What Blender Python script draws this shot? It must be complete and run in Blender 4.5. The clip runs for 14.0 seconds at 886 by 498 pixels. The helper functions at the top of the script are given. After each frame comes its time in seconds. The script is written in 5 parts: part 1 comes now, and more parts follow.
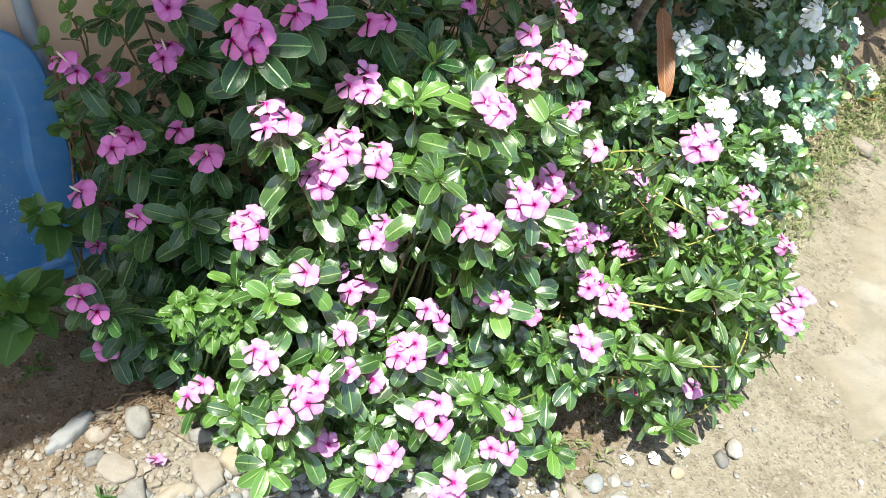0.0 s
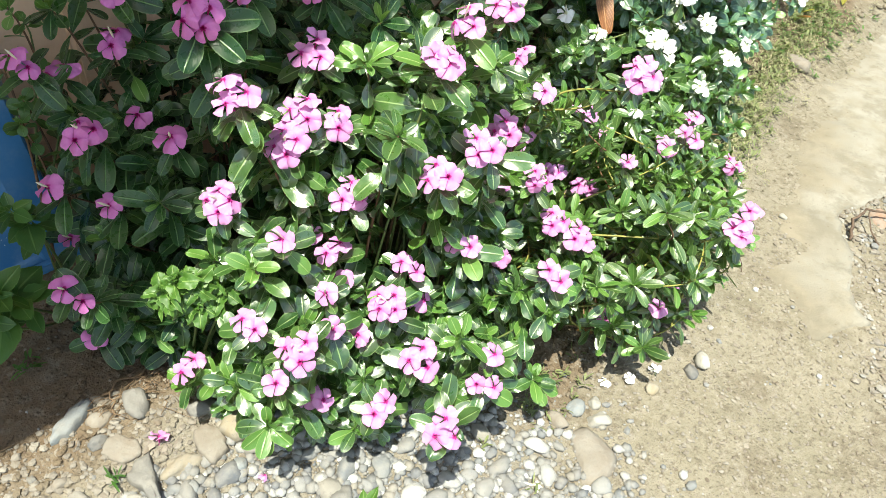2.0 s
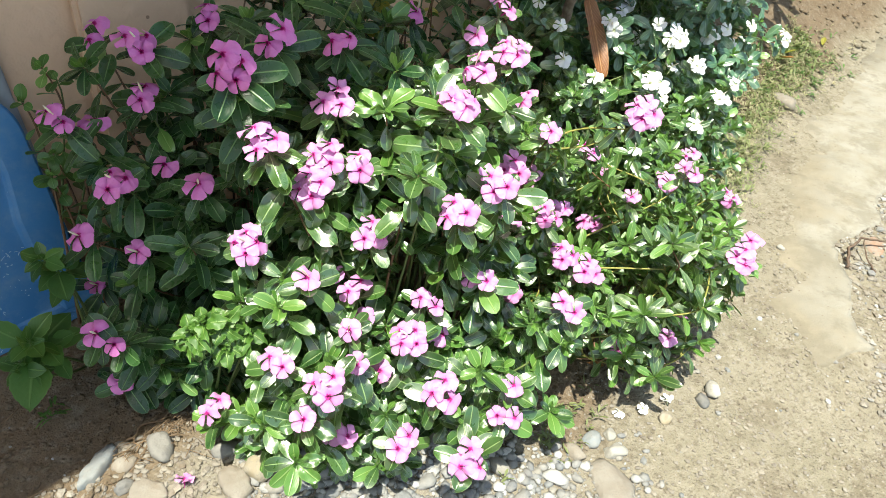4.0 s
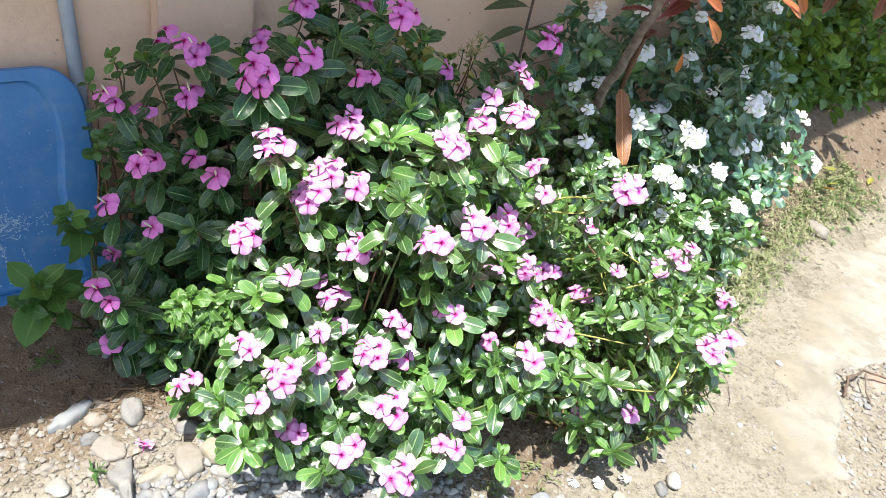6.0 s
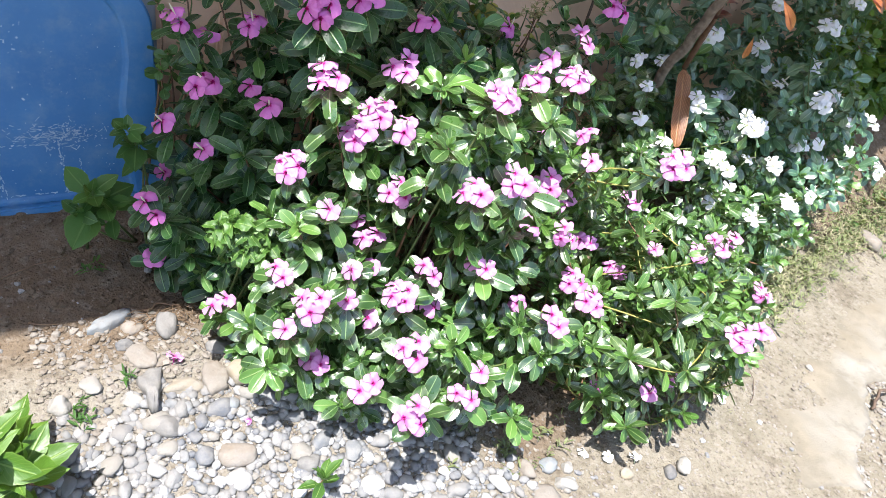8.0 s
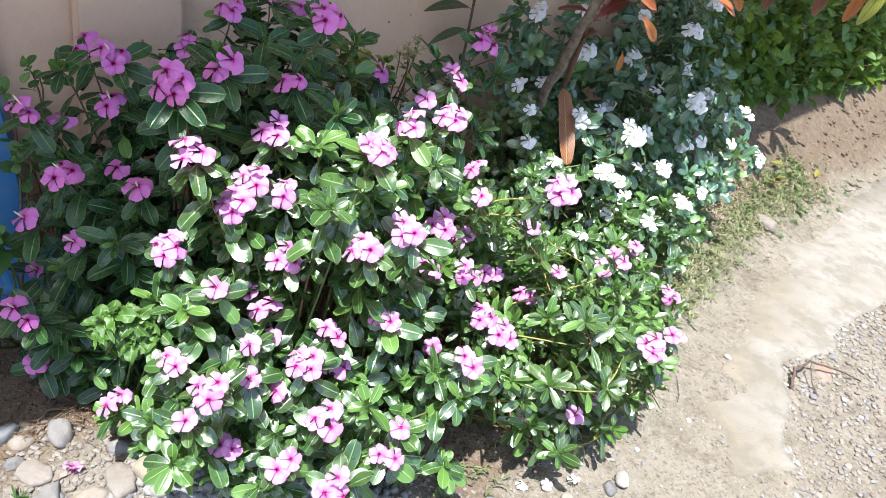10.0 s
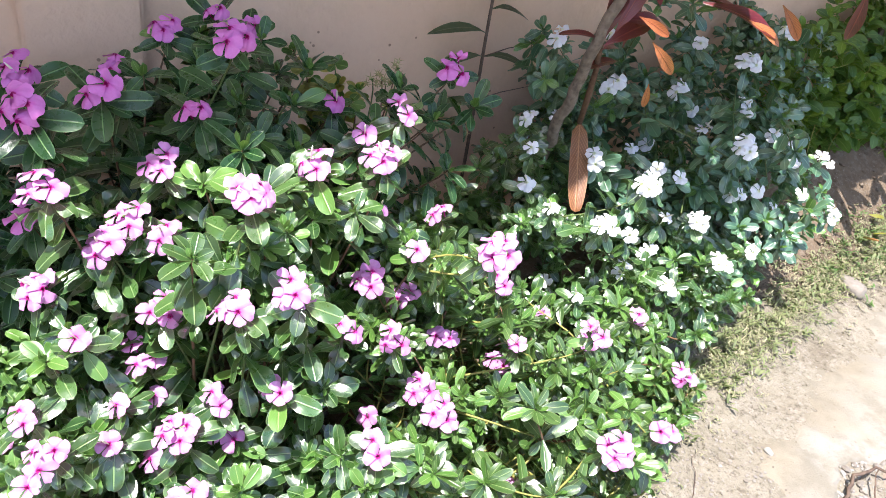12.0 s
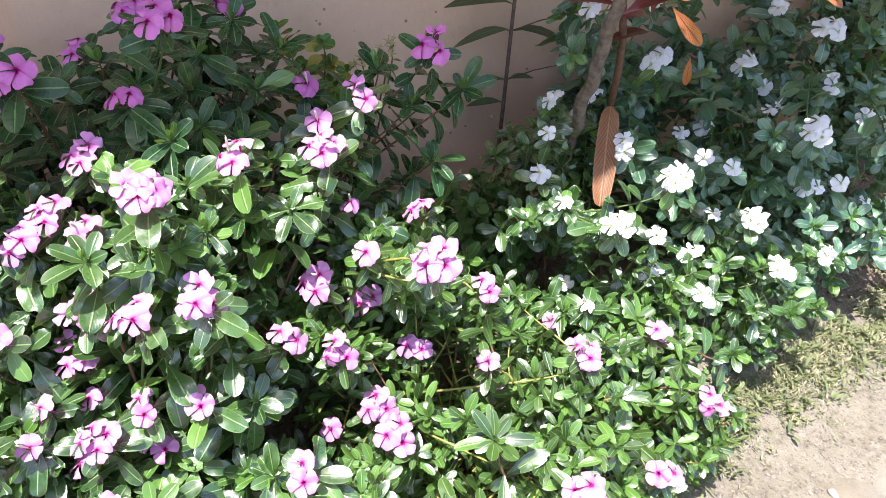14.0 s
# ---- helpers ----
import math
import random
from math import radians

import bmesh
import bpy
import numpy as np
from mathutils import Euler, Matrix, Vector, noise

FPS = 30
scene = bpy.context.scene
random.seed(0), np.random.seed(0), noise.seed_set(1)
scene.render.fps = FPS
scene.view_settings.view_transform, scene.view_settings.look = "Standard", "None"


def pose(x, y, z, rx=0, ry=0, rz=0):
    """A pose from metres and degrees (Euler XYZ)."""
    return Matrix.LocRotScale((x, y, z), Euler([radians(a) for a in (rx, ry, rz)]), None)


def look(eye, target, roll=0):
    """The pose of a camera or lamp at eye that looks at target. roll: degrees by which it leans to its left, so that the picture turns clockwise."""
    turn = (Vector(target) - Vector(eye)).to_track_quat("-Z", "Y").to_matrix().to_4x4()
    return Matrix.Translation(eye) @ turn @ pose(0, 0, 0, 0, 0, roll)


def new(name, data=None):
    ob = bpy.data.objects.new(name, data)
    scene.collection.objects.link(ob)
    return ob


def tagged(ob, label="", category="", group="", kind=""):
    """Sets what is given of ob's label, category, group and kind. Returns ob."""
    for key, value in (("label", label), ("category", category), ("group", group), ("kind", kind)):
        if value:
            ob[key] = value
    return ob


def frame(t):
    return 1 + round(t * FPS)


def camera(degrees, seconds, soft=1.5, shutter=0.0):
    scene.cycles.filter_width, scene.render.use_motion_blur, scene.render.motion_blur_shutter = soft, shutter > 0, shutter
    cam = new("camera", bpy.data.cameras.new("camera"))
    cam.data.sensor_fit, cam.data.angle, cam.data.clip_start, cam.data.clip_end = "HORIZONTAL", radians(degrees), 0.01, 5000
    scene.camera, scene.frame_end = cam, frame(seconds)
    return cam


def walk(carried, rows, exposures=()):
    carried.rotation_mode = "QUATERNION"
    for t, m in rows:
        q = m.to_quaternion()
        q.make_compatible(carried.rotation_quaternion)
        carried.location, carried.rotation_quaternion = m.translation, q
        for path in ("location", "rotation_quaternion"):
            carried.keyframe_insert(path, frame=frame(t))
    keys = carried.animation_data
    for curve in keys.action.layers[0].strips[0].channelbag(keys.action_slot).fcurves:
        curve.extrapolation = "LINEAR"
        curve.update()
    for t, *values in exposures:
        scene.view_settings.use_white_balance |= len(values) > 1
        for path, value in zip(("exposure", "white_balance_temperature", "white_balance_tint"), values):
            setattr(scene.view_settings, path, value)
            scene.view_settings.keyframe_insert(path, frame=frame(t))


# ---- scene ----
cam = camera(66.1, 14.0, soft=0.3)
PATH = [
    (0, (-0.033, 0.395, 1.084), (1.061, 1.474, -0.196), 12.0),
    (0.5, (-0.029, 0.387, 1.086), (1.066, 1.391, -0.254), 11.0),
    (1, (-0.035, 0.375, 1.096), (1.099, 1.366, -0.22), 10.3),
    (1.5, (-0.049, 0.37, 1.103), (1.085, 1.35, -0.221), 8.7),
    (2, (-0.067, 0.367, 1.104), (1.059, 1.315, -0.25), 8.4),
    (2.5, (-0.08, 0.367, 1.11), (1.067, 1.33, -0.215), 8.0),
    (3, (-0.098, 0.369, 1.111), (1.063, 1.375, -0.169), 6.2),
    (3.5, (-0.116, 0.366, 1.112), (1.037, 1.387, -0.164), 5.4),
    (4, (-0.123, 0.364, 1.112), (1.072, 1.372, -0.136), 6.6),
    (4.2, (-0.129, 0.363, 1.113), (1.088, 1.392, -0.094), 9.2),
    (6.3, (-0.104, 0.183, 1.118), (1.04, 1.416, 0.036), 14.4),
    (6.5, (-0.1, 0.175, 1.116), (1.03, 1.422, 0.035), 14.9),
    (7, (-0.103, 0.165, 1.109), (0.974, 1.431, -0.005), 17.1),
    (7.5, (-0.112, 0.166, 1.1), (0.831, 1.474, -0.083), 16.8),
    (8, (-0.117, 0.172, 1.097), (0.93, 1.403, -0.081), 19.0),
    (8.5, (-0.1, 0.173, 1.101), (1.086, 1.318, -0.031), 18.6),
    (8.7, (-0.089, 0.173, 1.106), (1.118, 1.322, 0.001), 17.6),
    (10.8, (0.033, 0.207, 1.13), (1.25, 1.387, 0.069), 13.0),
    (11, (0.075, 0.221, 1.127), (1.291, 1.413, 0.078), 13.3),
    (11.5, (0.18, 0.22, 1.126), (1.272, 1.511, 0.057), 9.9),
    (12, (0.313, 0.17, 1.135), (1.286, 1.545, 0.057), 11.9),
    (12.5, (0.407, 0.095, 1.143), (1.051, 1.567, -0.049), 9.7),
    (13, (0.447, 0.075, 1.134), (1.107, 1.464, -0.145), 7.8),
    (13.5, (0.505, 0.122, 1.138), (1.234, 1.513, -0.1), 6.4),
    (14, (0.592, 0.187, 1.121), (1.244, 1.67, -0.053), 6.8),
]
walk(cam, [(t, look(eye, target, roll)) for t, eye, target, roll in PATH],
     exposures=[(0.0, 1.18, 6950, 2), (0.6, 1.12, 7050, 0), (1.5, 1.07, 7300, -2), (4.0, 1.07, 7300, -1), (6.5, 1.37, 6500, 9), (7.5, 1.34, 6450, 11), (8.5, 1.23, 6400, 11),
                (11.0, 1.2, 6250, 10), (12.0, 1.39, 6450, 14), (12.7, 1.38, 6500, 13), (13.4, 1.29, 6500, 16), (14.0, 1.34, 6500, 15)])

# ---- daylight ----
SUN_WAY = Vector((-0.31, -0.17, 1.0)).normalized()
sun = new("sun", bpy.data.lights.new("sun", "SUN"))
sun.data.energy, sun.data.angle, sun.data.color = 5.0, radians(0.6), (1.0, 0.97, 0.94)
sun.matrix_world = look(SUN_WAY * 6, (0, 0, 0))
world = bpy.data.worlds.new("sky")
scene.world = world
world.use_nodes = True
wn = world.node_tree.nodes
sky = wn.new("ShaderNodeTexSky")
sky.sky_type, sky.sun_disc = "NISHITA", False
sky.dust_density, sky.ozone_density, sky.air_density = 1.6, 0.8, 1.0
sky.sun_elevation = math.asin(SUN_WAY.z)
sky.sun_rotation = math.atan2(SUN_WAY.x, SUN_WAY.y)
world.node_tree.links.new(sky.outputs[0], wn["Background"].inputs[0])
wn["Background"].inputs[1].default_value = 0.148

# ---- materials ----


class Mat:
    """A node material with short ways to add nodes."""

    def __init__(self, name, rough=0.6, metal=0.0, spec=0.5):
        self.m = bpy.data.materials.new(name)
        self.m.use_nodes = True
        self.t = self.m.node_tree
        self.bsdf = self.t.nodes["Principled BSDF"]
        self.bsdf.inputs["Roughness"].default_value = rough
        self.bsdf.inputs["Metallic"].default_value = metal
        self.bsdf.inputs["Specular IOR Level"].default_value = spec
        self.out = self.t.nodes["Material Output"]

    def link(self, a, b):
        self.t.links.new(a, b)

    def put(self, sock, v):
        if isinstance(v, bpy.types.NodeSocket):
            self.link(v, sock)
        elif isinstance(v, (tuple, list)) and len(v) == 3 and sock.type == "RGBA":
            sock.default_value = (*v, 1.0)
        else:
            sock.default_value = v

    def noise(self, scale, detail=4.0, rough=0.55, vec=None, out=0):
        n = self.t.nodes.new("ShaderNodeTexNoise")
        n.inputs["Scale"].default_value, n.inputs["Detail"].default_value = scale, detail
        n.inputs["Roughness"].default_value = rough
        self.link(vec if vec else self.coord(), n.inputs["Vector"])
        return n.outputs[out]

    def voronoi(self, scale, feature="F1", vec=None, out="Distance", rnd=1.0):
        n = self.t.nodes.new("ShaderNodeTexVoronoi")
        n.feature = feature
        n.inputs["Scale"].default_value = scale
        n.inputs["Randomness"].default_value = rnd
        self.link(vec if vec else self.coord(), n.inputs["Vector"])
        return n.outputs[out]

    def coord(self, kind="Object"):
        for n in self.t.nodes:
            if n.bl_idname == "ShaderNodeTexCoord":
                return n.outputs[kind]
        return self.t.nodes.new("ShaderNodeTexCoord").outputs[kind]

    def place(self):
        """World place, so that a pattern runs on from piece to piece."""
        for n in self.t.nodes:
            if n.bl_idname == "ShaderNodeNewGeometry":
                return n.outputs["Position"]
        return self.t.nodes.new("ShaderNodeNewGeometry").outputs["Position"]

    def math(self, op, a, b=0.0, c=None, clamp=False):
        n = self.t.nodes.new("ShaderNodeMath")
        n.operation, n.use_clamp = op, clamp
        self.put(n.inputs[0], a)
        self.put(n.inputs[1], b)
        if c is not None:
            self.put(n.inputs[2], c)
        return n.outputs[0]

    def step(self, v, lo, hi, a=0.0, b=1.0):
        n = self.t.nodes.new("ShaderNodeMapRange")
        n.interpolation_type = "SMOOTHSTEP"
        for i, x in enumerate((v, lo, hi, a, b)):
            self.put(n.inputs[i], x)
        return n.outputs[0]

    def mix(self, f, a, b, kind="MIX"):
        n = self.t.nodes.new("ShaderNodeMix")
        n.data_type, n.blend_type = "RGBA", kind
        self.put(n.inputs[0], f)
        self.put(n.inputs[6], a)
        self.put(n.inputs[7], b)
        return n.outputs[2]

    def uv(self):
        n = self.t.nodes.new("ShaderNodeSeparateXYZ")
        self.link(self.coord("UV"), n.inputs[0])
        return n.outputs[0], n.outputs[1]

    def chance(self):
        """One random number for each piece, single or joined."""
        g = self.t.nodes.new("ShaderNodeNewGeometry").outputs["Random Per Island"]
        o = self.t.nodes.new("ShaderNodeObjectInfo").outputs["Random"]
        return self.math("FRACT", self.math("ADD", g, self.math("MULTIPLY", o, 7.31)))

    def colour(self, v):
        self.put(self.bsdf.inputs["Base Color"], v)
        return self

    def rough(self, v):
        self.put(self.bsdf.inputs["Roughness"], v)
        return self

    def bump(self, height, strength=0.4, distance=0.01):
        n = self.t.nodes.new("ShaderNodeBump")
        n.inputs["Strength"].default_value, n.inputs["Distance"].default_value = strength, distance
        self.put(n.inputs["Height"], height)
        self.link(n.outputs[0], self.bsdf.inputs["Normal"])
        return self

    def thin(self, colour, share):
        """Lets light through, as leaves and petals do."""
        tr = self.t.nodes.new("ShaderNodeBsdfTranslucent")
        self.put(tr.inputs[0], colour)
        mx = self.t.nodes.new("ShaderNodeMixShader")
        mx.inputs[0].default_value = share
        self.link(self.bsdf.outputs[0], mx.inputs[1])
        self.link(tr.outputs[0], mx.inputs[2])
        self.link(mx.outputs[0], self.out.inputs[0])
        return self


def leaf_material(name, dark, light, rib, gloss=0.3, share=0.2, veins=9.0, sheen=0.6, mark=0.1, coat=0.0):
    k = Mat(name, gloss, spec=sheen)
    u, v = k.uv()
    r = k.chance()
    side = k.math("ABSOLUTE", k.math("SUBTRACT", u, 0.5))
    base = k.mix(k.step(r, 0.05, 0.95), dark, light)
    base = k.mix(k.step(k.noise(60.0, 3.0, vec=k.place()), 0.35, 0.75, 0.0, 0.35), base, light)
    slant = k.math("SUBTRACT", k.math("MULTIPLY", v, veins), k.math("MULTIPLY", side, 7.0))
    wave = k.math("ABSOLUTE", k.math("SUBTRACT", k.math("FRACT", slant), 0.5))
    base = k.mix(k.step(wave, 0.36, 0.5, 0.0, mark), base, rib)
    base = k.mix(k.step(side, 0.016, 0.045, 0.75, 0.0), base, rib)
    # bright outline painted along the margin, as on lit leaf edges
    base = k.mix(k.step(side, 0.43, 0.5, 0.0, 0.45), base, rib)
    spot = k.step(k.noise(230.0, 2.0, vec=k.place()), 0.68, 0.75, 0.0, 0.25)
    base = k.mix(spot, base, (0.22, 0.2, 0.06))
    k.colour(base)
    k.rough(k.math("ADD", gloss - 0.06, k.step(k.noise(90.0, 3.0, vec=k.place()), 0.3, 0.8, 0.0, 0.2)))
    hgt = k.math("ADD", k.step(wave, 0.25, 0.5, 0.0, -0.07), k.step(side, 0.0, 0.07, -1.0, 0.0))
    hgt = k.math("ADD", hgt, k.math("MULTIPLY", k.noise(70.0, 2.0, vec=k.place()), 1.4))
    k.bump(hgt, 0.5, 0.0013)
    k.bsdf.inputs["Coat Weight"].default_value, k.bsdf.inputs["Coat Roughness"].default_value = coat, 0.27
    k.thin(k.mix(0.5, base, (0.3, 0.42, 0.06)), share)
    return k.m


def petal_material(name, outer, inner, eye, share=0.25):
    k = Mat(name, 0.55, spec=0.25)
    u, v = k.uv()
    side = k.math("ABSOLUTE", k.math("SUBTRACT", u, 0.5))
    r = k.chance()
    c = k.mix(k.step(v, 0.08, 0.5), inner, outer)
    c = k.mix(k.step(k.noise(300.0, 2.0, vec=k.place()), 0.3, 0.8, 0.0, 0.25), c, inner)
    c = k.mix(k.math("MULTIPLY", r, 0.25), c, (0.9, 0.8, 0.95), "MULTIPLY")
    edge = k.math("SUBTRACT", 0.13, k.math("MULTIPLY", side, 0.26))
    c = k.mix(k.step(k.math("SUBTRACT", v, edge), -0.05, 0.07, 1.0, 0.0), c, eye)
    k.colour(c)
    lines = k.math("SINE", k.math("MULTIPLY", u, 75.0))
    k.bump(lines, 0.15, 0.0004)
    k.thin(c, share)
    return k.m


LEAF = leaf_material("periwinkle leaf", (0.015, 0.056, 0.015), (0.054, 0.135, 0.028), (0.27, 0.4, 0.15), 0.32, 0.2, sheen=1.0, mark=0.04, coat=0.85)
# shade painted in: a darker leaf for the plant against the wall
LEAF_BACK_SHADED = leaf_material("large periwinkle leaf toned for shade", (0.0095, 0.037, 0.0135), (0.026, 0.074, 0.021), (0.17, 0.29, 0.11), 0.3, 0.1, sheen=0.4, mark=0.02)
# bluish light of the shade is painted into this leaf colour
LEAF_SHADE_TINT = leaf_material("periwinkle leaf with blue shade tint", (0.036, 0.105, 0.06), (0.085, 0.19, 0.098), (0.26, 0.4, 0.22), 0.34, 0.2, sheen=1.0, mark=0.03, coat=0.5)
LEAF_YOUNG = leaf_material("young periwinkle leaf", (0.06, 0.16, 0.025), (0.1, 0.22, 0.04), (0.3, 0.42, 0.14), 0.38, sheen=0.9)
LEAF_SMALL = leaf_material("small periwinkle leaf", (0.018, 0.06, 0.013), (0.055, 0.125, 0.024), (0.29, 0.4, 0.14), 0.34, sheen=1.0, coat=0.85)
LEAF_HERB = leaf_material("soft herb leaf", (0.032, 0.096, 0.013), (0.066, 0.16, 0.023), (0.24, 0.36, 0.1), 0.48, 0.22, 11.0)
LEAF_DULL = leaf_material("shade herb leaf", (0.025, 0.085, 0.015), (0.055, 0.14, 0.025), (0.15, 0.26, 0.08), 0.45, 0.25)
LEAF_YELLOW = leaf_material("yellowing leaf", (0.16, 0.17, 0.03), (0.3, 0.27, 0.045), (0.4, 0.36, 0.12), 0.45, 0.3)
LEAF_RED = leaf_material("red croton leaf", (0.075, 0.007, 0.016), (0.19, 0.018, 0.028), (0.3, 0.06, 0.04), 0.35, 0.2, 12.0, mark=0.3)
LEAF_ORANGE = leaf_material("orange croton leaf", (0.42, 0.1, 0.03), (0.58, 0.2, 0.07), (0.16, 0.02, 0.012), 0.4, 0.35, 9.0, mark=0.9)
LEAF_DRY = leaf_material("dry brown leaf", (0.16, 0.056, 0.018), (0.28, 0.115, 0.042), (0.42, 0.21, 0.085), 0.5, 0.15, 16.0, mark=0.8)
LEAF_LIME = leaf_material("lime green herb leaf", (0.075, 0.165, 0.014), (0.13, 0.245, 0.024), (0.3, 0.4, 0.09), 0.5, 0.35, 9.0, mark=0.25)
LEAF_SHRUB = leaf_material("shrub leaf", (0.034, 0.1, 0.014), (0.078, 0.165, 0.025), (0.18, 0.28, 0.07), 0.45, 0.28)
LEAF_LANCE = leaf_material("bright lance leaf", (0.05, 0.13, 0.013), (0.092, 0.195, 0.022), (0.22, 0.33, 0.07), 0.45, 0.3, 11.0, mark=0.25)
LEAF_SPRIG = leaf_material("dry weed leaf", (0.085, 0.115, 0.04), (0.165, 0.19, 0.075), (0.25, 0.26, 0.12), 0.6, 0.2)
LEAF_WEED = leaf_material("dark weed leaf", (0.028, 0.045, 0.018), (0.05, 0.075, 0.03), (0.12, 0.13, 0.06), 0.55, 0.15)
LEAF_VARIEGATED = leaf_material("yellow croton leaf", (0.25, 0.27, 0.04), (0.4, 0.38, 0.06), (0.03, 0.07, 0.02), 0.4, 0.25, 9.0, mark=0.95)
# the same pink twice: lighter for sunlit heads, mauve for heads in shade
PINK = petal_material("pink petal", (0.69, 0.32, 0.61), (0.62, 0.2, 0.5), (0.5, 0.035, 0.26))
PINK_SHADED = petal_material("pink petal toned for shade", (0.66, 0.22, 0.54), (0.57, 0.12, 0.42), (0.33, 0.006, 0.13))
WHITE = petal_material("white petal", (0.84, 0.85, 0.86), (0.82, 0.84, 0.82), (0.72, 0.76, 0.5))


def plain(name, a, b, scale, rough=0.7, bump=0.3, dist=0.003, spec=0.4):
    k = Mat(name, rough, spec=spec)
    n = k.noise(scale, 6.0, vec=k.place())
    c = k.mix(k.step(n, 0.3, 0.7), a, b)
    k.colour(k.mix(k.step(k.noise(scale * 0.13, 3.0, vec=k.place()), 0.35, 0.7, 0.0, 0.45), c, b))
    return k.bump(n, bump, dist).m


STEM = plain("green stem", (0.055, 0.115, 0.028), (0.12, 0.14, 0.048), 120.0, 0.5)
STEM_YELLOW = plain("yellow stem", (0.16, 0.17, 0.04), (0.28, 0.26, 0.07), 120.0, 0.55)
STEM_RED = plain("reddish stem", (0.1, 0.05, 0.03), (0.17, 0.095, 0.05), 90.0, 0.6)
BRANCH_RED = plain("red-brown branch", (0.075, 0.038, 0.022), (0.15, 0.085, 0.05), 70.0, 0.8)
BARK = plain("grey bark", (0.085, 0.062, 0.045), (0.21, 0.165, 0.125), 70.0, 0.85, 0.8, 0.006)
BUD = plain("pale bud", (0.65, 0.6, 0.55), (0.75, 0.7, 0.5), 200.0, 0.5, 0.1)
POD = plain("dry seed pod", (0.4, 0.36, 0.16), (0.25, 0.2, 0.09), 150.0, 0.7)
ROOT = plain("dry root", (0.12, 0.078, 0.046), (0.21, 0.145, 0.09), 100.0, 0.85)
TWIG = plain("dead twig", (0.055, 0.035, 0.026), (0.13, 0.09, 0.065), 80.0, 0.85)
GRASS = plain("dry grass", (0.15, 0.165, 0.075), (0.29, 0.26, 0.16), 25.0, 0.6, 0.1)
ROOFING = plain("roof sheet", (0.46, 0.47, 0.49), (0.56, 0.56, 0.56), 6.0, 0.5)

k = Mat("wall plaster", 0.85, spec=0.25)
n1 = k.noise(1.3, 6.0, vec=k.place())
n2 = k.noise(55.0, 5.0, vec=k.place())
c = k.mix(k.step(n1, 0.3, 0.75), (0.6, 0.4, 0.278), (0.675, 0.475, 0.342))
c = k.mix(k.step(n2, 0.5, 0.8, 0.0, 0.25), c, (0.5, 0.34, 0.25))
c = k.mix(k.step(k.noise(6.5, 6.0, 0.65, vec=k.place()), 0.45, 0.7, 0.0, 0.3), c, (0.47, 0.33, 0.21))
sp = k.voronoi(17.0, vec=k.place())
c = k.mix(k.step(sp, 0.045, 0.075, 0.75, 0.0), c, (0.16, 0.1, 0.07))
WALL = k.colour(c).bump(k.math("ADD", n2, k.math("MULTIPLY", k.noise(9.0, 4.0, vec=k.place()), 1.5)), 0.55, 0.006).m

k = Mat("blue plastic", 0.42, spec=0.45)
n1 = k.noise(5.0, 5.0)
c = k.mix(k.step(n1, 0.3, 0.7), (0.02, 0.125, 0.31), (0.042, 0.172, 0.38))
dust = k.step(k.noise(22.0, 8.0, 0.7), 0.42, 0.74, 0.04, 0.5)
c = k.mix(dust, c, (0.15, 0.25, 0.36))
scuff = k.step(k.noise(85.0, 3.0, 0.8), 0.69, 0.74, 0.0, 0.7)
c = k.mix(scuff, c, (0.7, 0.74, 0.78))
BLUE = k.colour(c).rough(k.math("ADD", 0.36, k.math("MULTIPLY", dust, 0.5))).bump(n1, 0.1, 0.003).m
BLUE_WORN = plain("scuffed pale plastic", (0.16, 0.29, 0.44), (0.36, 0.46, 0.56), 60.0, 0.6)
PIPE = plain("grey pipe", (0.2, 0.23, 0.26), (0.32, 0.34, 0.36), 20.0, 0.55, 0.15)

k = Mat("soil", 0.95, spec=0.15)
p = k.place()
big, mid, fine = k.noise(2.2, 5.0, vec=p), k.noise(17.0, 6.0, 0.65, vec=p), k.noise(160.0, 4.0, 0.7, vec=p)
sxyz = k.t.nodes.new("ShaderNodeSeparateXYZ")
k.link(p, sxyz.inputs[0])
c = k.mix(k.step(mid, 0.3, 0.7), (0.173, 0.155, 0.115), (0.234, 0.212, 0.162))
# mask of the darker, browner soil from about y 1.1 towards the wall
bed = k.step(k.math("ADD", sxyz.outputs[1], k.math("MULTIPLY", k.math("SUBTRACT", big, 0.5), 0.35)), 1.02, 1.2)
c = k.mix(k.step(big, 0.35, 0.65, 0.0, 0.3), c, (0.215, 0.183, 0.142))
reach = k.math("ADD", sxyz.outputs[0], k.math("MULTIPLY", k.math("SUBTRACT", mid, 0.5), 0.3))
dusty = k.math("MULTIPLY", k.step(reach, 0.45, 0.85, 1.0, 0.0), k.math("SUBTRACT", 1.0, bed))
dusty = k.math("MULTIPLY", dusty, k.math("MULTIPLY", k.step(reach, -0.75, -0.4), k.step(sxyz.outputs[1], 0.2, 0.5)))
c = k.mix(k.math("MULTIPLY", dusty, 0.5), c, (0.235, 0.215, 0.185))
patch = k.noise(4.5, 6.0, 0.62, vec=p)
c = k.mix(k.step(patch, 0.42, 0.6, 0.0, 0.5), c, (0.25, 0.226, 0.18))
c = k.mix(k.step(k.noise(7.5, 6.0, 0.65, vec=p), 0.5, 0.64, 0.0, 0.65), c, (0.145, 0.122, 0.09))
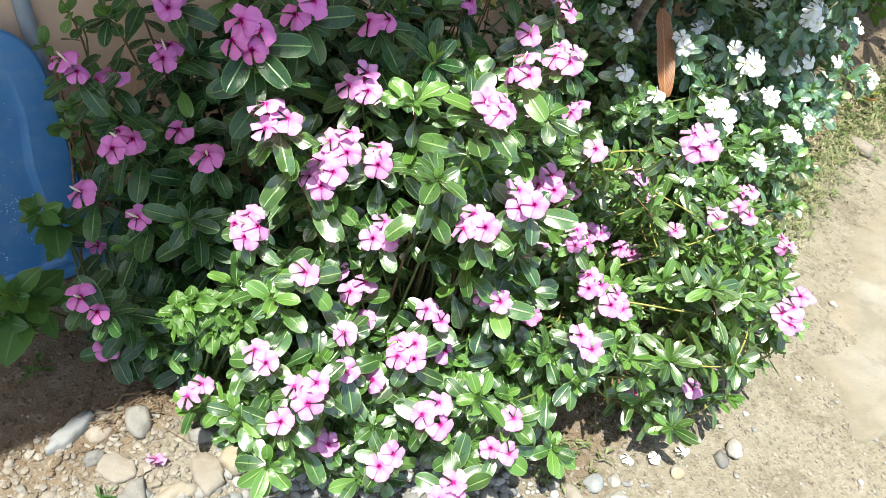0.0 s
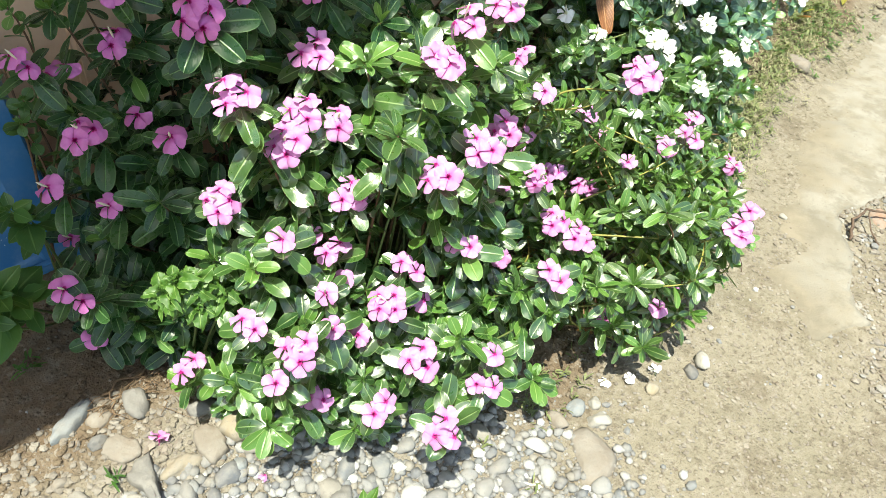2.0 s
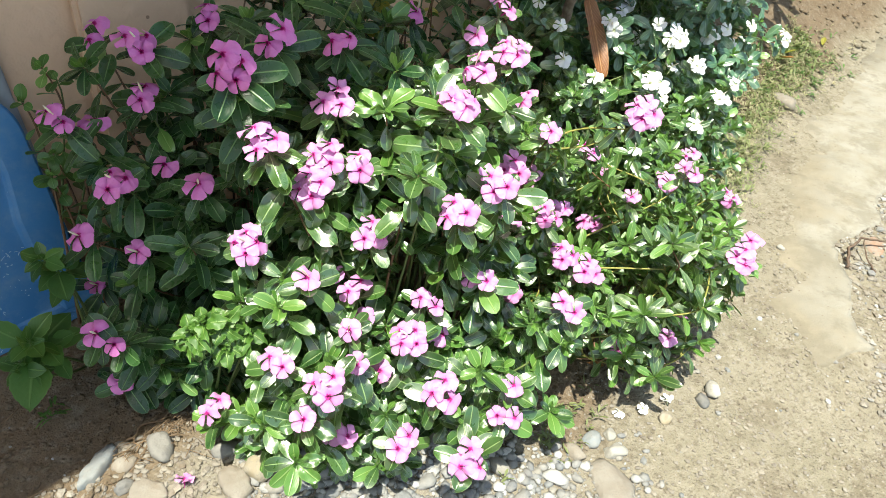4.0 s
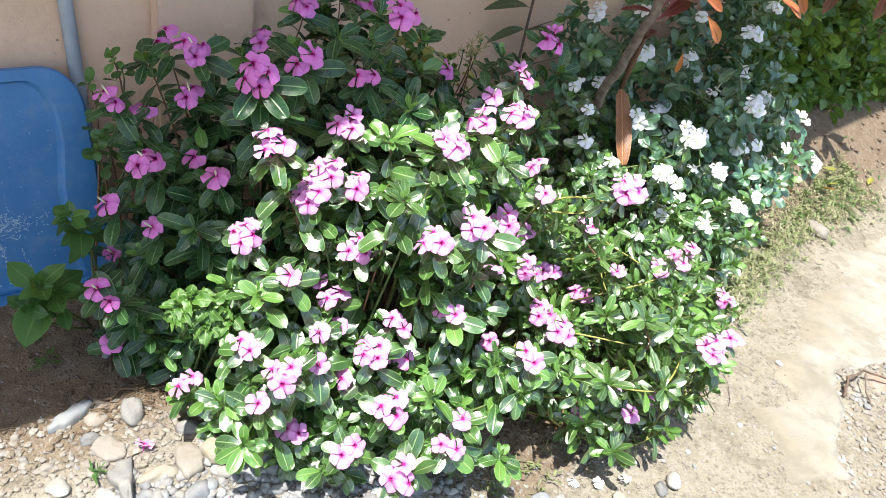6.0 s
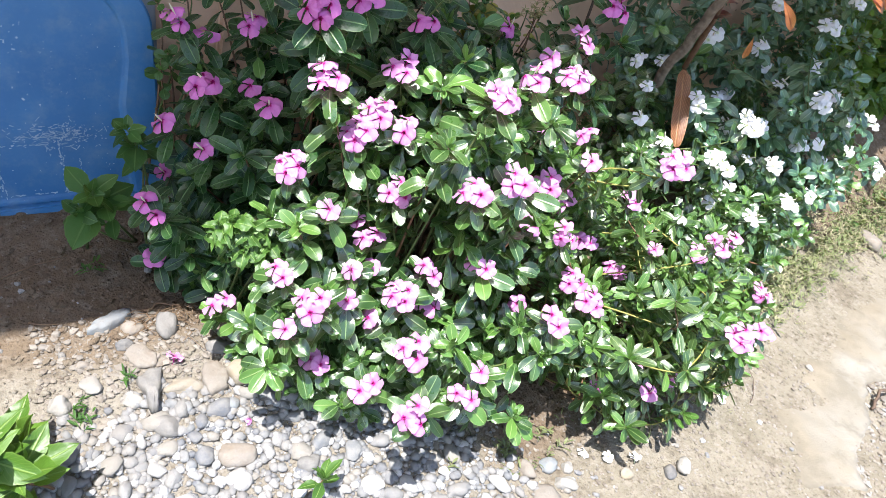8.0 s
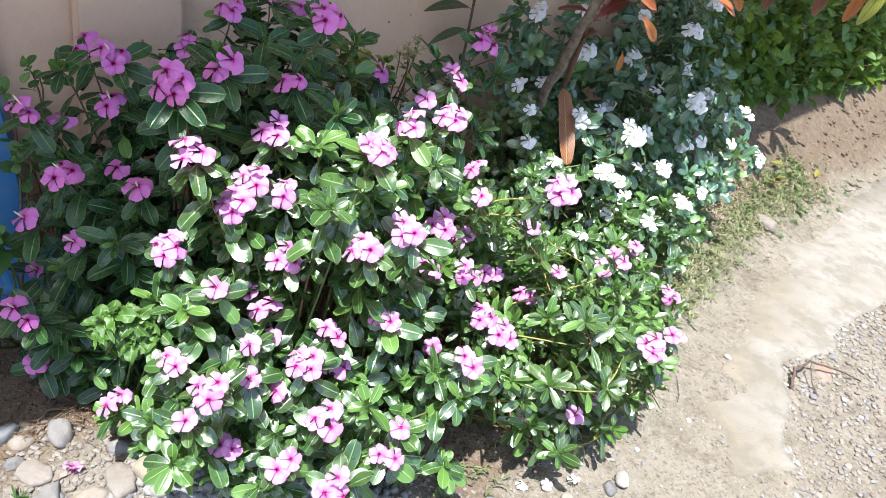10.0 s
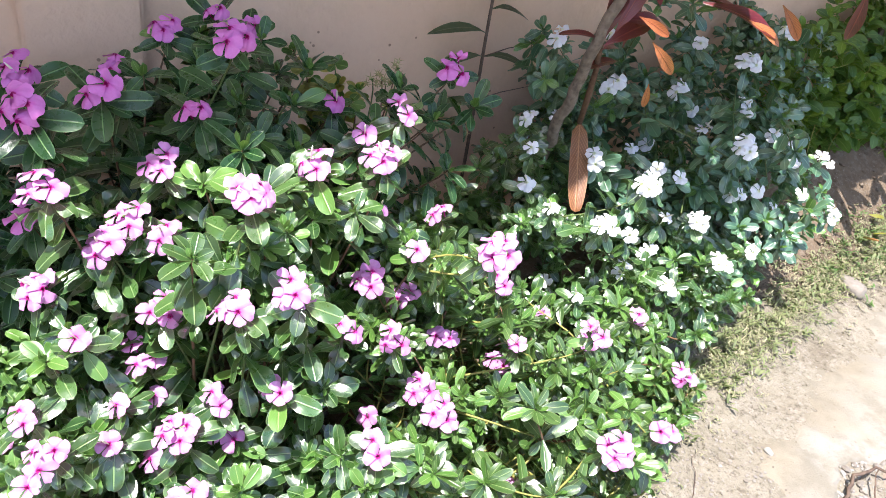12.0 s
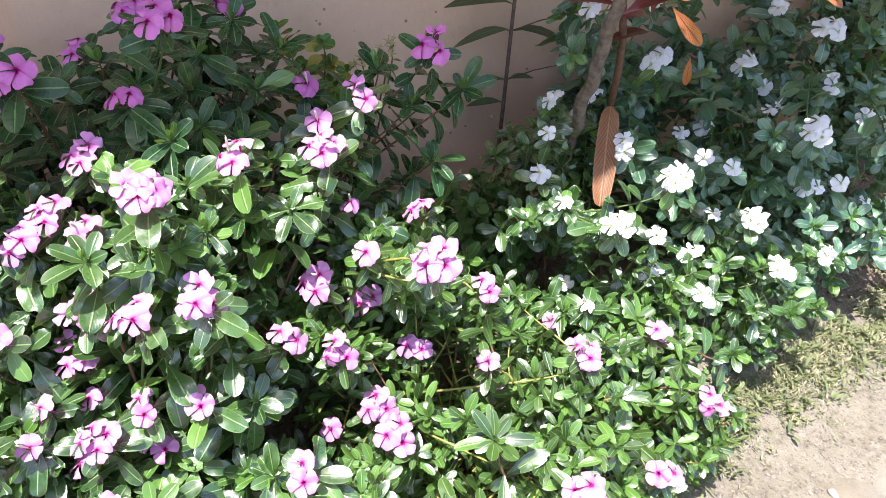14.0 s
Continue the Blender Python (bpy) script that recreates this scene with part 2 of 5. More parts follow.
# the same browner soil between x 0.55 and 1.4
brown_gap = k.math("MULTIPLY", k.step(k.math("ADD", sxyz.outputs[1], k.math("MULTIPLY", k.math("SUBTRACT", mid, 0.5), 0.25)), 0.62, 0.76), k.math("MULTIPLY", k.step(reach, 0.55, 0.75), k.step(reach, 1.15, 1.4, 1.0, 0.0)))
bed = k.math("MAXIMUM", bed, brown_gap)
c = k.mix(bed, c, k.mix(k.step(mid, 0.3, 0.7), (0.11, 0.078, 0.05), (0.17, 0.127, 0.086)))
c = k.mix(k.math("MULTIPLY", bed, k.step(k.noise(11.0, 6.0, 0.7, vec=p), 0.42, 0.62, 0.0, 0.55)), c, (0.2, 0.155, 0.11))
grit = k.voronoi(95.0, vec=p)
gritc = k.voronoi(95.0, vec=p, out="Color")
sep = k.t.nodes.new("ShaderNodeSeparateColor")
k.link(gritc, sep.inputs[0])
c = k.mix(k.math("MULTIPLY", k.step(grit, 0.24, 0.34, 1.0, 0.0), k.step(sep.outputs[0], 0.86, 0.9)), c, (0.29, 0.26, 0.225))
c = k.mix(k.step(k.noise(42.0, 5.0, 0.75, vec=p), 0.48, 0.66, 0.0, 0.5), c, (0.3, 0.272, 0.23))
c = k.mix(k.step(k.noise(60.0, 5.0, 0.75, vec=p), 0.5, 0.66, 0.0, 0.65), c, (0.105, 0.086, 0.065))
c = k.mix(k.step(fine, 0.55, 0.75, 0.0, 0.3), c, (0.17, 0.125, 0.085))
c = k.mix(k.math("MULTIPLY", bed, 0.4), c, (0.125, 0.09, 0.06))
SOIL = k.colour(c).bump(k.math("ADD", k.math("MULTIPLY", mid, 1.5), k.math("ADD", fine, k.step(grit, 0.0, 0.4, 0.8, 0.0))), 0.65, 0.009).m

k = Mat("worn concrete", 0.9, spec=0.2)
p = k.place()
big, mid, fine = k.noise(2.6, 6.0, 0.6, vec=p), k.noise(14.0, 6.0, 0.65, vec=p), k.noise(210.0, 3.0, 0.7, vec=p)
c = k.mix(k.step(big, 0.35, 0.65), (0.238, 0.224, 0.192), (0.278, 0.264, 0.232))
c = k.mix(k.step(mid, 0.42, 0.68, 0.0, 0.75), c, (0.22, 0.195, 0.15))
c = k.mix(k.step(fine, 0.6, 0.75, 0.0, 0.35), c, (0.2, 0.175, 0.14))
sx = k.t.nodes.new("ShaderNodeSeparateXYZ")
k.link(p, sx.inputs[0])
drift = k.math("SUBTRACT", sx.outputs[1], k.math("MULTIPLY", sx.outputs[0], 0.36))
drift = k.math("ADD", drift, k.math("MULTIPLY", k.math("SUBTRACT", k.noise(5.0, 5.0, vec=p), 0.5), 0.5))
drift = k.math("MAXIMUM", k.step(drift, -0.2, 0.06), k.step(k.math("ADD", sx.outputs[0], k.math("MULTIPLY", big, 0.3)), 1.5, 1.75, 1.0, 0.0))
c = k.mix(drift, c, k.mix(k.step(mid, 0.3, 0.7), (0.178, 0.155, 0.116), (0.236, 0.207, 0.158)))
c = k.mix(k.step(k.noise(8.0, 7.0, 0.7, vec=p), 0.48, 0.62, 0.0, 0.65), c, (0.165, 0.148, 0.116))
pit = k.step(k.voronoi(38.0, vec=p), 0.06, 0.12, 0.6, 0.0)
c = k.mix(pit, c, (0.14, 0.11, 0.08))
CONCRETE = k.colour(c).bump(k.math("ADD", mid, k.math("MULTIPLY", fine, 0.6)), 0.7, 0.006).m


def stone_material(name, tones, bump=0.5):
    k = Mat(name, 0.8, spec=0.3)
    r = k.chance()
    ramp = k.t.nodes.new("ShaderNodeValToRGB")
    ramp.color_ramp.interpolation = "CONSTANT"
    el = ramp.color_ramp.elements
    while len(el) < len(tones):
        el.new(0.5)
    for i, tone in enumerate(tones):
        el[i].position, el[i].color = i / len(tones), (*tone, 1)
    k.link(r, ramp.inputs[0])
    n = k.noise(38.0, 6.0, 0.65, vec=k.place())
    c = k.mix(k.step(n, 0.35, 0.7, 0.0, 0.55), ramp.outputs[0], (0.28, 0.268, 0.245))
    c = k.mix(k.step(k.noise(11.0, 5.0, 0.6, vec=k.place()), 0.4, 0.65, 0.0, 0.5), c, (0.2, 0.185, 0.165))
    c = k.mix(k.step(k.noise(190.0, 2.0, vec=k.place()), 0.6, 0.7, 0.0, 0.35), c, (0.16, 0.15, 0.14))
    return k.colour(c).bump(k.math("ADD", n, k.math("MULTIPLY", k.noise(150.0, 4.0, 0.7, vec=k.place()), 0.5)), bump, 0.006).m


PEBBLE = stone_material("river pebbles", [(0.215, 0.218, 0.222), (0.15, 0.16, 0.172), (0.33, 0.335, 0.34), (0.185, 0.19, 0.195),
                                          (0.12, 0.13, 0.148), (0.42, 0.42, 0.42), (0.23, 0.216, 0.192), (0.165, 0.175, 0.184)])
CLOD = stone_material("soil crumbs", [(0.18, 0.15, 0.115), (0.22, 0.188, 0.148), (0.15, 0.12, 0.09), (0.25, 0.22, 0.18), (0.12, 0.095, 0.072)])
STONE_BLUE = stone_material("blue grey stone", [(0.19, 0.215, 0.235)])
STONE_OCHRE = stone_material("ochre stone", [(0.27, 0.225, 0.155)])
STONE_GREY = stone_material("grey stone", [(0.155, 0.152, 0.147)])
STONE_BROWN = stone_material("brown stone", [(0.2, 0.168, 0.134)])
STONE_PALE = stone_material("pale stone", [(0.3, 0.288, 0.262)])
STONE_WHITE = stone_material("white stone", [(0.46, 0.44, 0.4)])
STONE_BRICK = stone_material("broken brick", [(0.25, 0.15, 0.1)])
STONE_DARK = stone_material("dark stone", [(0.075, 0.08, 0.09)])

# ---- building helpers ----


def mesh_of(name, verts, faces, mats, uvs=None, smooth=True, index=None):
    me = bpy.data.meshes.new(name)
    me.from_pydata([tuple(v) for v in verts], [], [tuple(f) for f in faces])
    for m in (mats if isinstance(mats, (list, tuple)) else [mats]):
        me.materials.append(m)
    if uvs is not None:
        layer = me.uv_layers.new(name="UVMap")
        loops = np.empty(len(me.loops), dtype=np.int32)
        me.loops.foreach_get("vertex_index", loops)
        layer.data.foreach_set("uv", np.asarray(uvs, dtype=np.float32)[loops].ravel())
    if smooth:
        me.polygons.foreach_set("use_smooth", np.ones(len(me.polygons), dtype=bool))
    if index is not None:
        me.polygons.foreach_set("material_index", np.asarray(index, dtype=np.int32))
    me.update()
    return me


def piece(name, me, parent=None, m=None, label=""):
    """One mesh object, under a thing or part if given; m is its pose in the world."""
    ob = new(name, me)
    if parent is not None:
        ob.parent = parent
        if m is not None:
            ob.matrix_basis = parent_inverse(parent) @ m
        else:
            ob.matrix_basis = parent_inverse(parent)
    elif m is not None:
        ob.matrix_basis = m
    if label:
        ob["label"] = label
    return ob


def parent_inverse(ob):
    m = ob.matrix_basis.copy()
    while ob.parent is not None:
        ob = ob.parent
        m = ob.matrix_basis @ m
    return m.inverted()


def from_bm(name, bm, mats, smooth=False):
    me = bpy.data.meshes.new(name)
    bm.normal_update()
    bm.to_mesh(me)
    bm.free()
    for m in (mats if isinstance(mats, (list, tuple)) else [mats]):
        me.materials.append(m)
    if smooth:
        me.polygons.foreach_set("use_smooth", np.ones(len(me.polygons), dtype=bool))
    return me


def smoothstep(a, b, v):
    t = min(max((v - a) / (b - a), 0.0), 1.0)
    return t * t * (3 - 2 * t)


def ground_z(x, y):
    """Height of the ground: the bed rises from the path to the wall."""
    yy = y - 0.25 * smoothstep(1.2, 2.4, x)
    h = -0.03 + 0.085 * smoothstep(0.6, 1.1, yy) + 0.035 * smoothstep(1.1, 1.6, y)
    h += 0.21 * smoothstep(1.08, 1.62, y) * smoothstep(2.0, 2.9, x)
    near = smoothstep(7.0, 3.0, max(abs(x), abs(y)))
    h += near * (0.008 * noise.noise((x * 5, y * 5, 0.3)) + 0.005 * noise.noise((x * 17, y * 17, 4.0)))
    return h


def tube(points, radii, sides=6, cap=True):
    """Vertices and faces of a tapered tube along points."""
    verts, faces = [], []
    n = len(points)
    side = None
    for i, p in enumerate(points):
        d = (points[min(i + 1, n - 1)] - points[max(i - 1, 0)]).normalized()
        if side is None:
            side = d.orthogonal().normalized()
        side = (side - d * side.dot(d)).normalized()
        other = d.cross(side)
        for j in range(sides):
            a = 2 * math.pi * j / sides
            verts.append(p + (side * math.cos(a) + other * math.sin(a)) * radii[i])
        if i:
            for j in range(sides):
                a, b = (i - 1) * sides + j, (i - 1) * sides + (j + 1) % sides
                faces.append((a, b, b + sides, a + sides))
    if cap:
        faces.append(tuple(range(sides))[::-1])
        faces.append(tuple(range((n - 1) * sides, n * sides)))
    return verts, faces


def leaf_shape(length, width, widest=0.62, petiole=0.1, fold=0.18, droop=0.25, tip=0.5, nl=8, wave=0.0, tooth=0.0, thick=0.0):
    """Vertices, faces and uv of one leaf along +x, its upper side +z."""
    verts, faces, uvs = [], [], []
    ts = (-1.0, -0.55, 0.0, 0.55, 1.0)
    a, b = widest / (1 - widest) * tip + 0.25, tip
    peak = (widest ** a) * ((1 - widest) ** b)
    for i in range(nl + 1):
        s = 1 - (1 - i / nl) ** 1.55
        q = max(0.0, (s - petiole) / (1 - petiole))
        w = width / 2 * (q ** a) * (max(1 - q, 0.0) ** b) / peak + 0.0011 * (1 - s)
        if tooth and 0 < i < nl:
            w *= 1 + tooth * (1 if i % 2 else -1)
        for t in ts:
            x = length * s
            y = w * t
            z = fold * abs(y) - droop * length * s * s + wave * width * math.sin(s * 9 + t * 2.0) * abs(t)
            verts.append((x, y, z))
            uvs.append((t * 0.5 + 0.5, s))
        if i:
            for j in range(4):
                c0 = (i - 1) * 5 + j
                faces.append((c0, c0 + 1, c0 + 6, c0 + 5))
    return np.array(verts), np.array(faces), np.array(uvs)


def aim(p, along, up, scale=1.0, roll=0.0):
    """A pose at p whose x axis runs along and whose z axis is as near to up as can be."""
    x = Vector(along).normalized()
    z = Vector(up) - x * Vector(up).dot(x)
    z = z.normalized() if z.length > 1e-4 else x.orthogonal().normalized()
    y = z.cross(x)
    m = Matrix((x, y, z)).transposed().to_4x4()
    return Matrix.Translation(p) @ m @ Matrix.Rotation(roll, 4, "X") @ Matrix.Scale(scale, 4)


class Foliage:
    """Gathers leaves: some become parts of their own, the rest one joined mesh."""

    def __init__(self, shapes, mat, own=0, name="leaf"):
        self.shapes, self.mat, self.own, self.name = shapes, mat, own, name
        self.meshes = [mesh_of(name, v, f, mat, u) for v, f, u in shapes] if own else []
        self.single, self.joined = [], []

    def add(self, i, m, alone=False, holder=None):
        if alone and len(self.single) < self.own:
            self.single.append((i, m, holder))
        else:
            self.joined.append((i, m))

    def finish(self, parent, joined_name="foliage", label=""):
        for i, m, holder in self.single:
            piece(self.name, self.meshes[i], holder or parent, m)
        if not self.joined:
            return None
        V, F, U, base = [], [], [], 0
        for i, m in self.joined:
            v, f, u = self.shapes[i]
            mm = np.array(m)
            V.append(v @ mm[:3, :3].T + mm[:3, 3])
            F.append(f + base)
            U.append(u)
            base += len(v)
        me = mesh_of(joined_name, np.concatenate(V).tolist(), np.concatenate(F).tolist(), self.mat, np.concatenate(U))
        ob = piece(joined_name, me, parent, Matrix.Identity(4), label)
        return tagged(ob, kind="stuff")


def thing(name, p, label, category, group="", kind=""):
    ob = new(name)
    ob.empty_display_size = 0.05
    ob.matrix_basis = Matrix.Translation(p)
    return tagged(ob, label, category, group, kind)


# ---- ground, path, wall ----


def axis_steps(lo, hi, fine, out):
    v = list(np.arange(lo, hi + 1e-6, fine))
    d, a, b = fine, lo, hi
    left, right = [], []
    while b < out:
        d *= 1.35
        a, b = a - d, b + d
        left.append(a)
        right.append(b)
    return left[::-1] + v + right


def make_ground():
    xs, ys = axis_steps(-0.8, 3.4, 0.022, 300.0), axis_steps(-0.3, 1.9, 0.022, 300.0)
    nx = len(xs)
    verts = [(x, y, ground_z(x, y)) for y in ys for x in xs]
    faces = [(j * nx + i, j * nx + i + 1, (j + 1) * nx + i + 1, (j + 1) * nx + i) for j in range(len(ys) - 1) for i in range(nx - 1)]
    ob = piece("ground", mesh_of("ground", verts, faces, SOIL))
    return tagged(ob, "bare brown soil strewn with grit and crumbs", "ground", kind="structure")


def make_path():
    """The worn concrete path with its broken edge."""
    from mathutils import geometry
    ring = [(1.28, 0.52), (1.29, 0.43), (1.5, 0.34), (1.57, 0.41), (1.74, 0.47), (1.88, 0.565), (2.0, 0.53), (2.15, 0.51), (2.28, 0.56),
            (2.54, 0.53), (3.2, 0.55), (7.5, 0.55), (7.5, 1.25), (4.2, 1.12), (3.1, 0.99), (2.55, 0.97), (2.05, 0.83), (1.72, 0.71), (1.4, 0.59)]
    edge = []
    for i, a in enumerate(ring):
        b = ring[(i + 1) % len(ring)]
        n = max(2, int(math.dist(a, b) / (0.02 if a[0] < 3.2 else 0.3)))
        for j in range(n):
            t = j / n
            x, y = a[0] + (b[0] - a[0]) * t, a[1] + (b[1] - a[1]) * t
            x += 0.018 * noise.noise((x * 14, y * 14, 2.0)) + 0.006 * noise.noise((x * 55, y * 55, 9.0))
            y += 0.018 * noise.noise((x * 14, y * 14, 7.0)) + 0.006 * noise.noise((x * 55, y * 55, 5.0))
            edge.append(Vector((x, y)))
    inner = [Vector((x, y)) for x in np.arange(1.3, 3.4, 0.022) for y in np.arange(0.3, 1.1, 0.022)]
    vs, es, fs, *_ = geometry.delaunay_2d_cdt(edge + inner, [], [list(range(len(edge)))], 1, 1e-5)
    border = [(1.2, 0.5), (1.4, 0.59), (1.72, 0.71), (2.05, 0.83), (2.55, 0.97), (3.1, 0.99), (4.2, 1.12), (8.0, 1.25)]

    def lift(x, y):
        """The slab stands proud at its broken edge and dips under the soil beside the bed."""
        y_in = float(np.interp(x, [q[0] for q in border], [q[1] for q in border]))
        d = min(y_in - y, (x - 1.27) * 1.2) + 0.09 * noise.noise((x * 6, y * 6, 1.5)) + 0.04 * noise.noise((x * 23, y * 23, 2.5))
        return -0.009 + 0.019 * smoothstep(-0.02, 0.2, d) + 0.002 * noise.noise((x * 40, y * 40, 5.5))

    bm = bmesh.new()
    top = [bm.verts.new((v.x, v.y, ground_z(v.x, v.y) + lift(v.x, v.y))) for v in vs]
    for f in fs:
        bm.faces.new([top[i] for i in f])
    rim = [e for e in bm.edges if e.is_boundary]
    got = bmesh.ops.extrude_edge_only(bm, edges=rim)["geom"]
    for v in got:
        if isinstance(v, bmesh.types.BMVert):
            v.co.z -= 0.05
    bmesh.ops.recalc_face_normals(bm, faces=bm.faces)
    ob = piece("path", from_bm("path", bm, CONCRETE, True))
    return tagged(ob, "worn concrete path with a broken edge, dusted with soil", "path", kind="structure")


def box(bm, x0, y0, z0, x1, y1, z1, bevel=0.0):
    r = bmesh.ops.create_cube(bm, size=1.0, matrix=Matrix.Translation(((x0 + x1) / 2, (y0 + y1) / 2, (z0 + z1) / 2)) @ Matrix.Diagonal((x1 - x0, y1 - y0, z1 - z0, 1)))
    if bevel:
        es = {e for v in r["verts"] for e in v.link_edges}
        bmesh.ops.bevel(bm, geom=list(es), offset=bevel, segments=2, affect="EDGES")


WALL_Y = 1.65


def make_wall():
    bm = bmesh.new()
    box(bm, -5.0, WALL_Y, -0.4, 9.0, WALL_Y + 0.15, 2.75)
    wall = tagged(piece("wall_north", from_bm("wall_north", bm, WALL)), "tan painted plaster wall with specks and stains", "wall", kind="structure")
    # shallow pilaster with a rounded arris
    bm = bmesh.new()
    box(bm, 0.305, WALL_Y - 0.03, -0.3, 0.52, WALL_Y - 0.002, 2.7, 0.008)
    tagged(piece("pilaster", from_bm("pilaster", bm, WALL)), "shallow tan plaster pilaster on the wall", "pilaster", kind="structure")
    # eaves: the roof edge whose shade falls over the bed; past x = 0 it runs askew, nearer to the wall
    for name, x0, x1, slant in (("eaves_west", -5.0, 0.05, 0.0), ("eaves_east", 0.05, 9.0, 0.09)):
        bm = bmesh.new()
        n = int((x1 - x0) / 0.076)
        for i in range(n + 1):
            x = x0 + (x1 - x0) * i / n
            edge = 0.77 + slant * min(x - x0, 6.0)
            for y in (edge, 2.2):
                z = 2.5 + 0.006 * (i % 2) + (y - 0.77) * 0.12
                bm.verts.new((x, y, z))
                bm.verts.new((x, y, z + 0.012))
        bm.verts.ensure_lookup_table()
        v = bm.verts
        for i in range(n):
            a, b = i * 4, i * 4 + 4
            bm.faces.new((v[a], v[b], v[b + 2], v[a + 2]))
            bm.faces.new((v[a + 1], v[a + 3], v[b + 3], v[b + 1]))
            bm.faces.new((v[a], v[a + 1], v[b + 1], v[b]))
            bm.faces.new((v[a + 2], v[b + 2], v[b + 3], v[a + 3]))
        tagged(piece(name, from_bm(name, bm, ROOFING)), "corrugated roof sheet overhanging the wall", "roof", kind="structure")


make_ground()
make_path()
make_wall()

# ---- pipe and blue panel at the wall ----


def make_pipe():
    pts = [Vector((0.19 - 0.06 * z, WALL_Y - 0.0135, z)) for z in np.arange(0.0, 2.5, 0.1)]
    v, f = tube(pts, [0.0135] * len(pts), 14)
    root = thing("water_pipe", (0.19, WALL_Y - 0.0135, 0.0), "grey plastic water pipe running up the tan wall", "pipe")
    piece("pipe", mesh_of("pipe", v, f, PIPE), root, Matrix.Identity(4))
    for z in (0.34, 0.95, 1.9):
        pts = [Vector((0.19 - 0.06 * (z + d), WALL_Y - 0.0135, z + d)) for d in (-0.008, 0.008)]
        v, f = tube(pts, [0.0165] * 2, 14)
        piece("clip", mesh_of("clip", v, f, PIPE, smooth=False), root, Matrix.Identity(4))


def panel_outline(w, h, r, left, n=9):
    """Outline of the panel: square foot, one wide and one tight top corner."""
    pts = [(-w / 2, 0.0), (w / 2, 0.0)]
    for k_ in range(n + 1):
        a = math.pi / 2 * k_ / n
        pts.append((w / 2 - r + r * math.cos(a), h - r * 1.25 + r * 1.25 * math.sin(a)))
    for k_ in range(n + 1):
        a = math.pi / 2 + math.pi / 2 * k_ / n
        pts.append((-w / 2 + left + left * math.cos(a), h - left + left * math.sin(a)))
    return pts


def ring_solid(bm, outlines):
    """Skins a stack of outlines [(points, depth)], the last one filled."""
    rows = [[bm.verts.new((x, d, z)) for x, z in pts] for pts, d in outlines]
    for a, b in zip(rows, rows[1:]):
        for i in range(len(a)):
            j = (i + 1) % len(a)
            bm.faces.new((a[i], a[j], b[j], b[i]))
    bm.faces.new(rows[-1])
    bm.faces.new(rows[0][::-1])


def make_panel():
    W, Hh = 0.355, 0.468
    root = thing("plastic_panel", (-0.02, 1.535, ground_z(-0.02, 1.53)), "scuffed blue plastic panel with a raised rim leaning on the wall", "plastic panel")
    root.matrix_basis = Matrix.Translation((0.002, 1.515, ground_z(-0.03, 1.515) - 0.004)) @ Matrix.Rotation(radians(-9.5), 4, "X") @ Matrix.Rotation(radians(-3.0), 4, "Y")
    bm = bmesh.new()
    o = panel_outline(W, Hh, 0.07, 0.012)
    # long sides get extra points, so that the rim can swell on its way down
    o = o[:2] + [(W / 2, (Hh - 0.0875) * q / 8) for q in range(1, 8)] + o[2:]

    def inset(k_, foot=0.0):
        """The outline drawn in by k_: hardly on the bare left edge, more where the rim swells."""
        pts = []
        for x, z in o:
            swell = 1.0 + 0.28 * smoothstep(0.33, 0.24, z) - 0.12 * smoothstep(0.1, 0.02, z)
            nx = x - k_ * swell * (x / (W / 2)) if x > 0 else x + min(k_, 0.003)
            nz = z * (1 - 0.42 * k_ / Hh) + (foot if z < 0.01 else 0.0)
            pts.append((nx, nz))
        return pts

    ring_solid(bm, [(o, 0.018), (o, 0.004), (inset(0.004), 0.0), (inset(0.05), 0.0005), (inset(0.056, 0.026), 0.004), (inset(0.06, 0.03), 0.009), (inset(0.062, 0.031), 0.0095)])
    bmesh.ops.recalc_face_normals(bm, faces=bm.faces)
    body = piece("body", from_bm("body", bm, BLUE), root)
    body.matrix_basis = Matrix.Identity(4)
    bm = bmesh.new()
    box(bm, -W / 2 - 0.003, -0.02, 0.0, W / 2 + 0.003, -0.001, 0.02, 0.004)
    piece("foot_lip", from_bm("foot_lip", bm, BLUE), root).matrix_basis = Matrix.Identity(4)
    # pale scratched rectangle low on the face: many short broken flecks
    rnd = random.Random(12)
    bm = bmesh.new()

    def fleck(x, z, w, tall, turn):
        bmesh.ops.create_cube(bm, size=1.0, matrix=Matrix.Translation((x, 0.0091, z)) @ Matrix.Rotation(turn, 4, "Y") @ Matrix.Diagonal((w, 0.0012, tall, 1)))

    for x0, z0, x1, z1, gap in ((-0.14, 0.145, -0.128, 0.03, 0.1), (-0.022, 0.15, -0.012, 0.04, 0.2), (-0.135, 0.148, 0.0, 0.143, 0.45), (-0.12, 0.036, 0.0, 0.034, 0.35), (-0.1, 0.165, 0.02, 0.155, 0.5), (0.012, 0.11, 0.02, 0.06, 0.3)):
        n = int(math.dist((x0, z0), (x1, z1)) / 0.0035)
        for i in range(n):
            if rnd.random() > gap:
                t = i / n
                fleck(x0 + (x1 - x0) * t + 0.002 * math.sin(i * 0.7) + rnd.gauss(0, 0.0006), z0 + (z1 - z0) * t + rnd.gauss(0, 0.0008), rnd.uniform(0.003, 0.006), rnd.uniform(0.0006, 0.002), math.atan2(z0 - z1, x1 - x0) + rnd.gauss(0, 0.25))
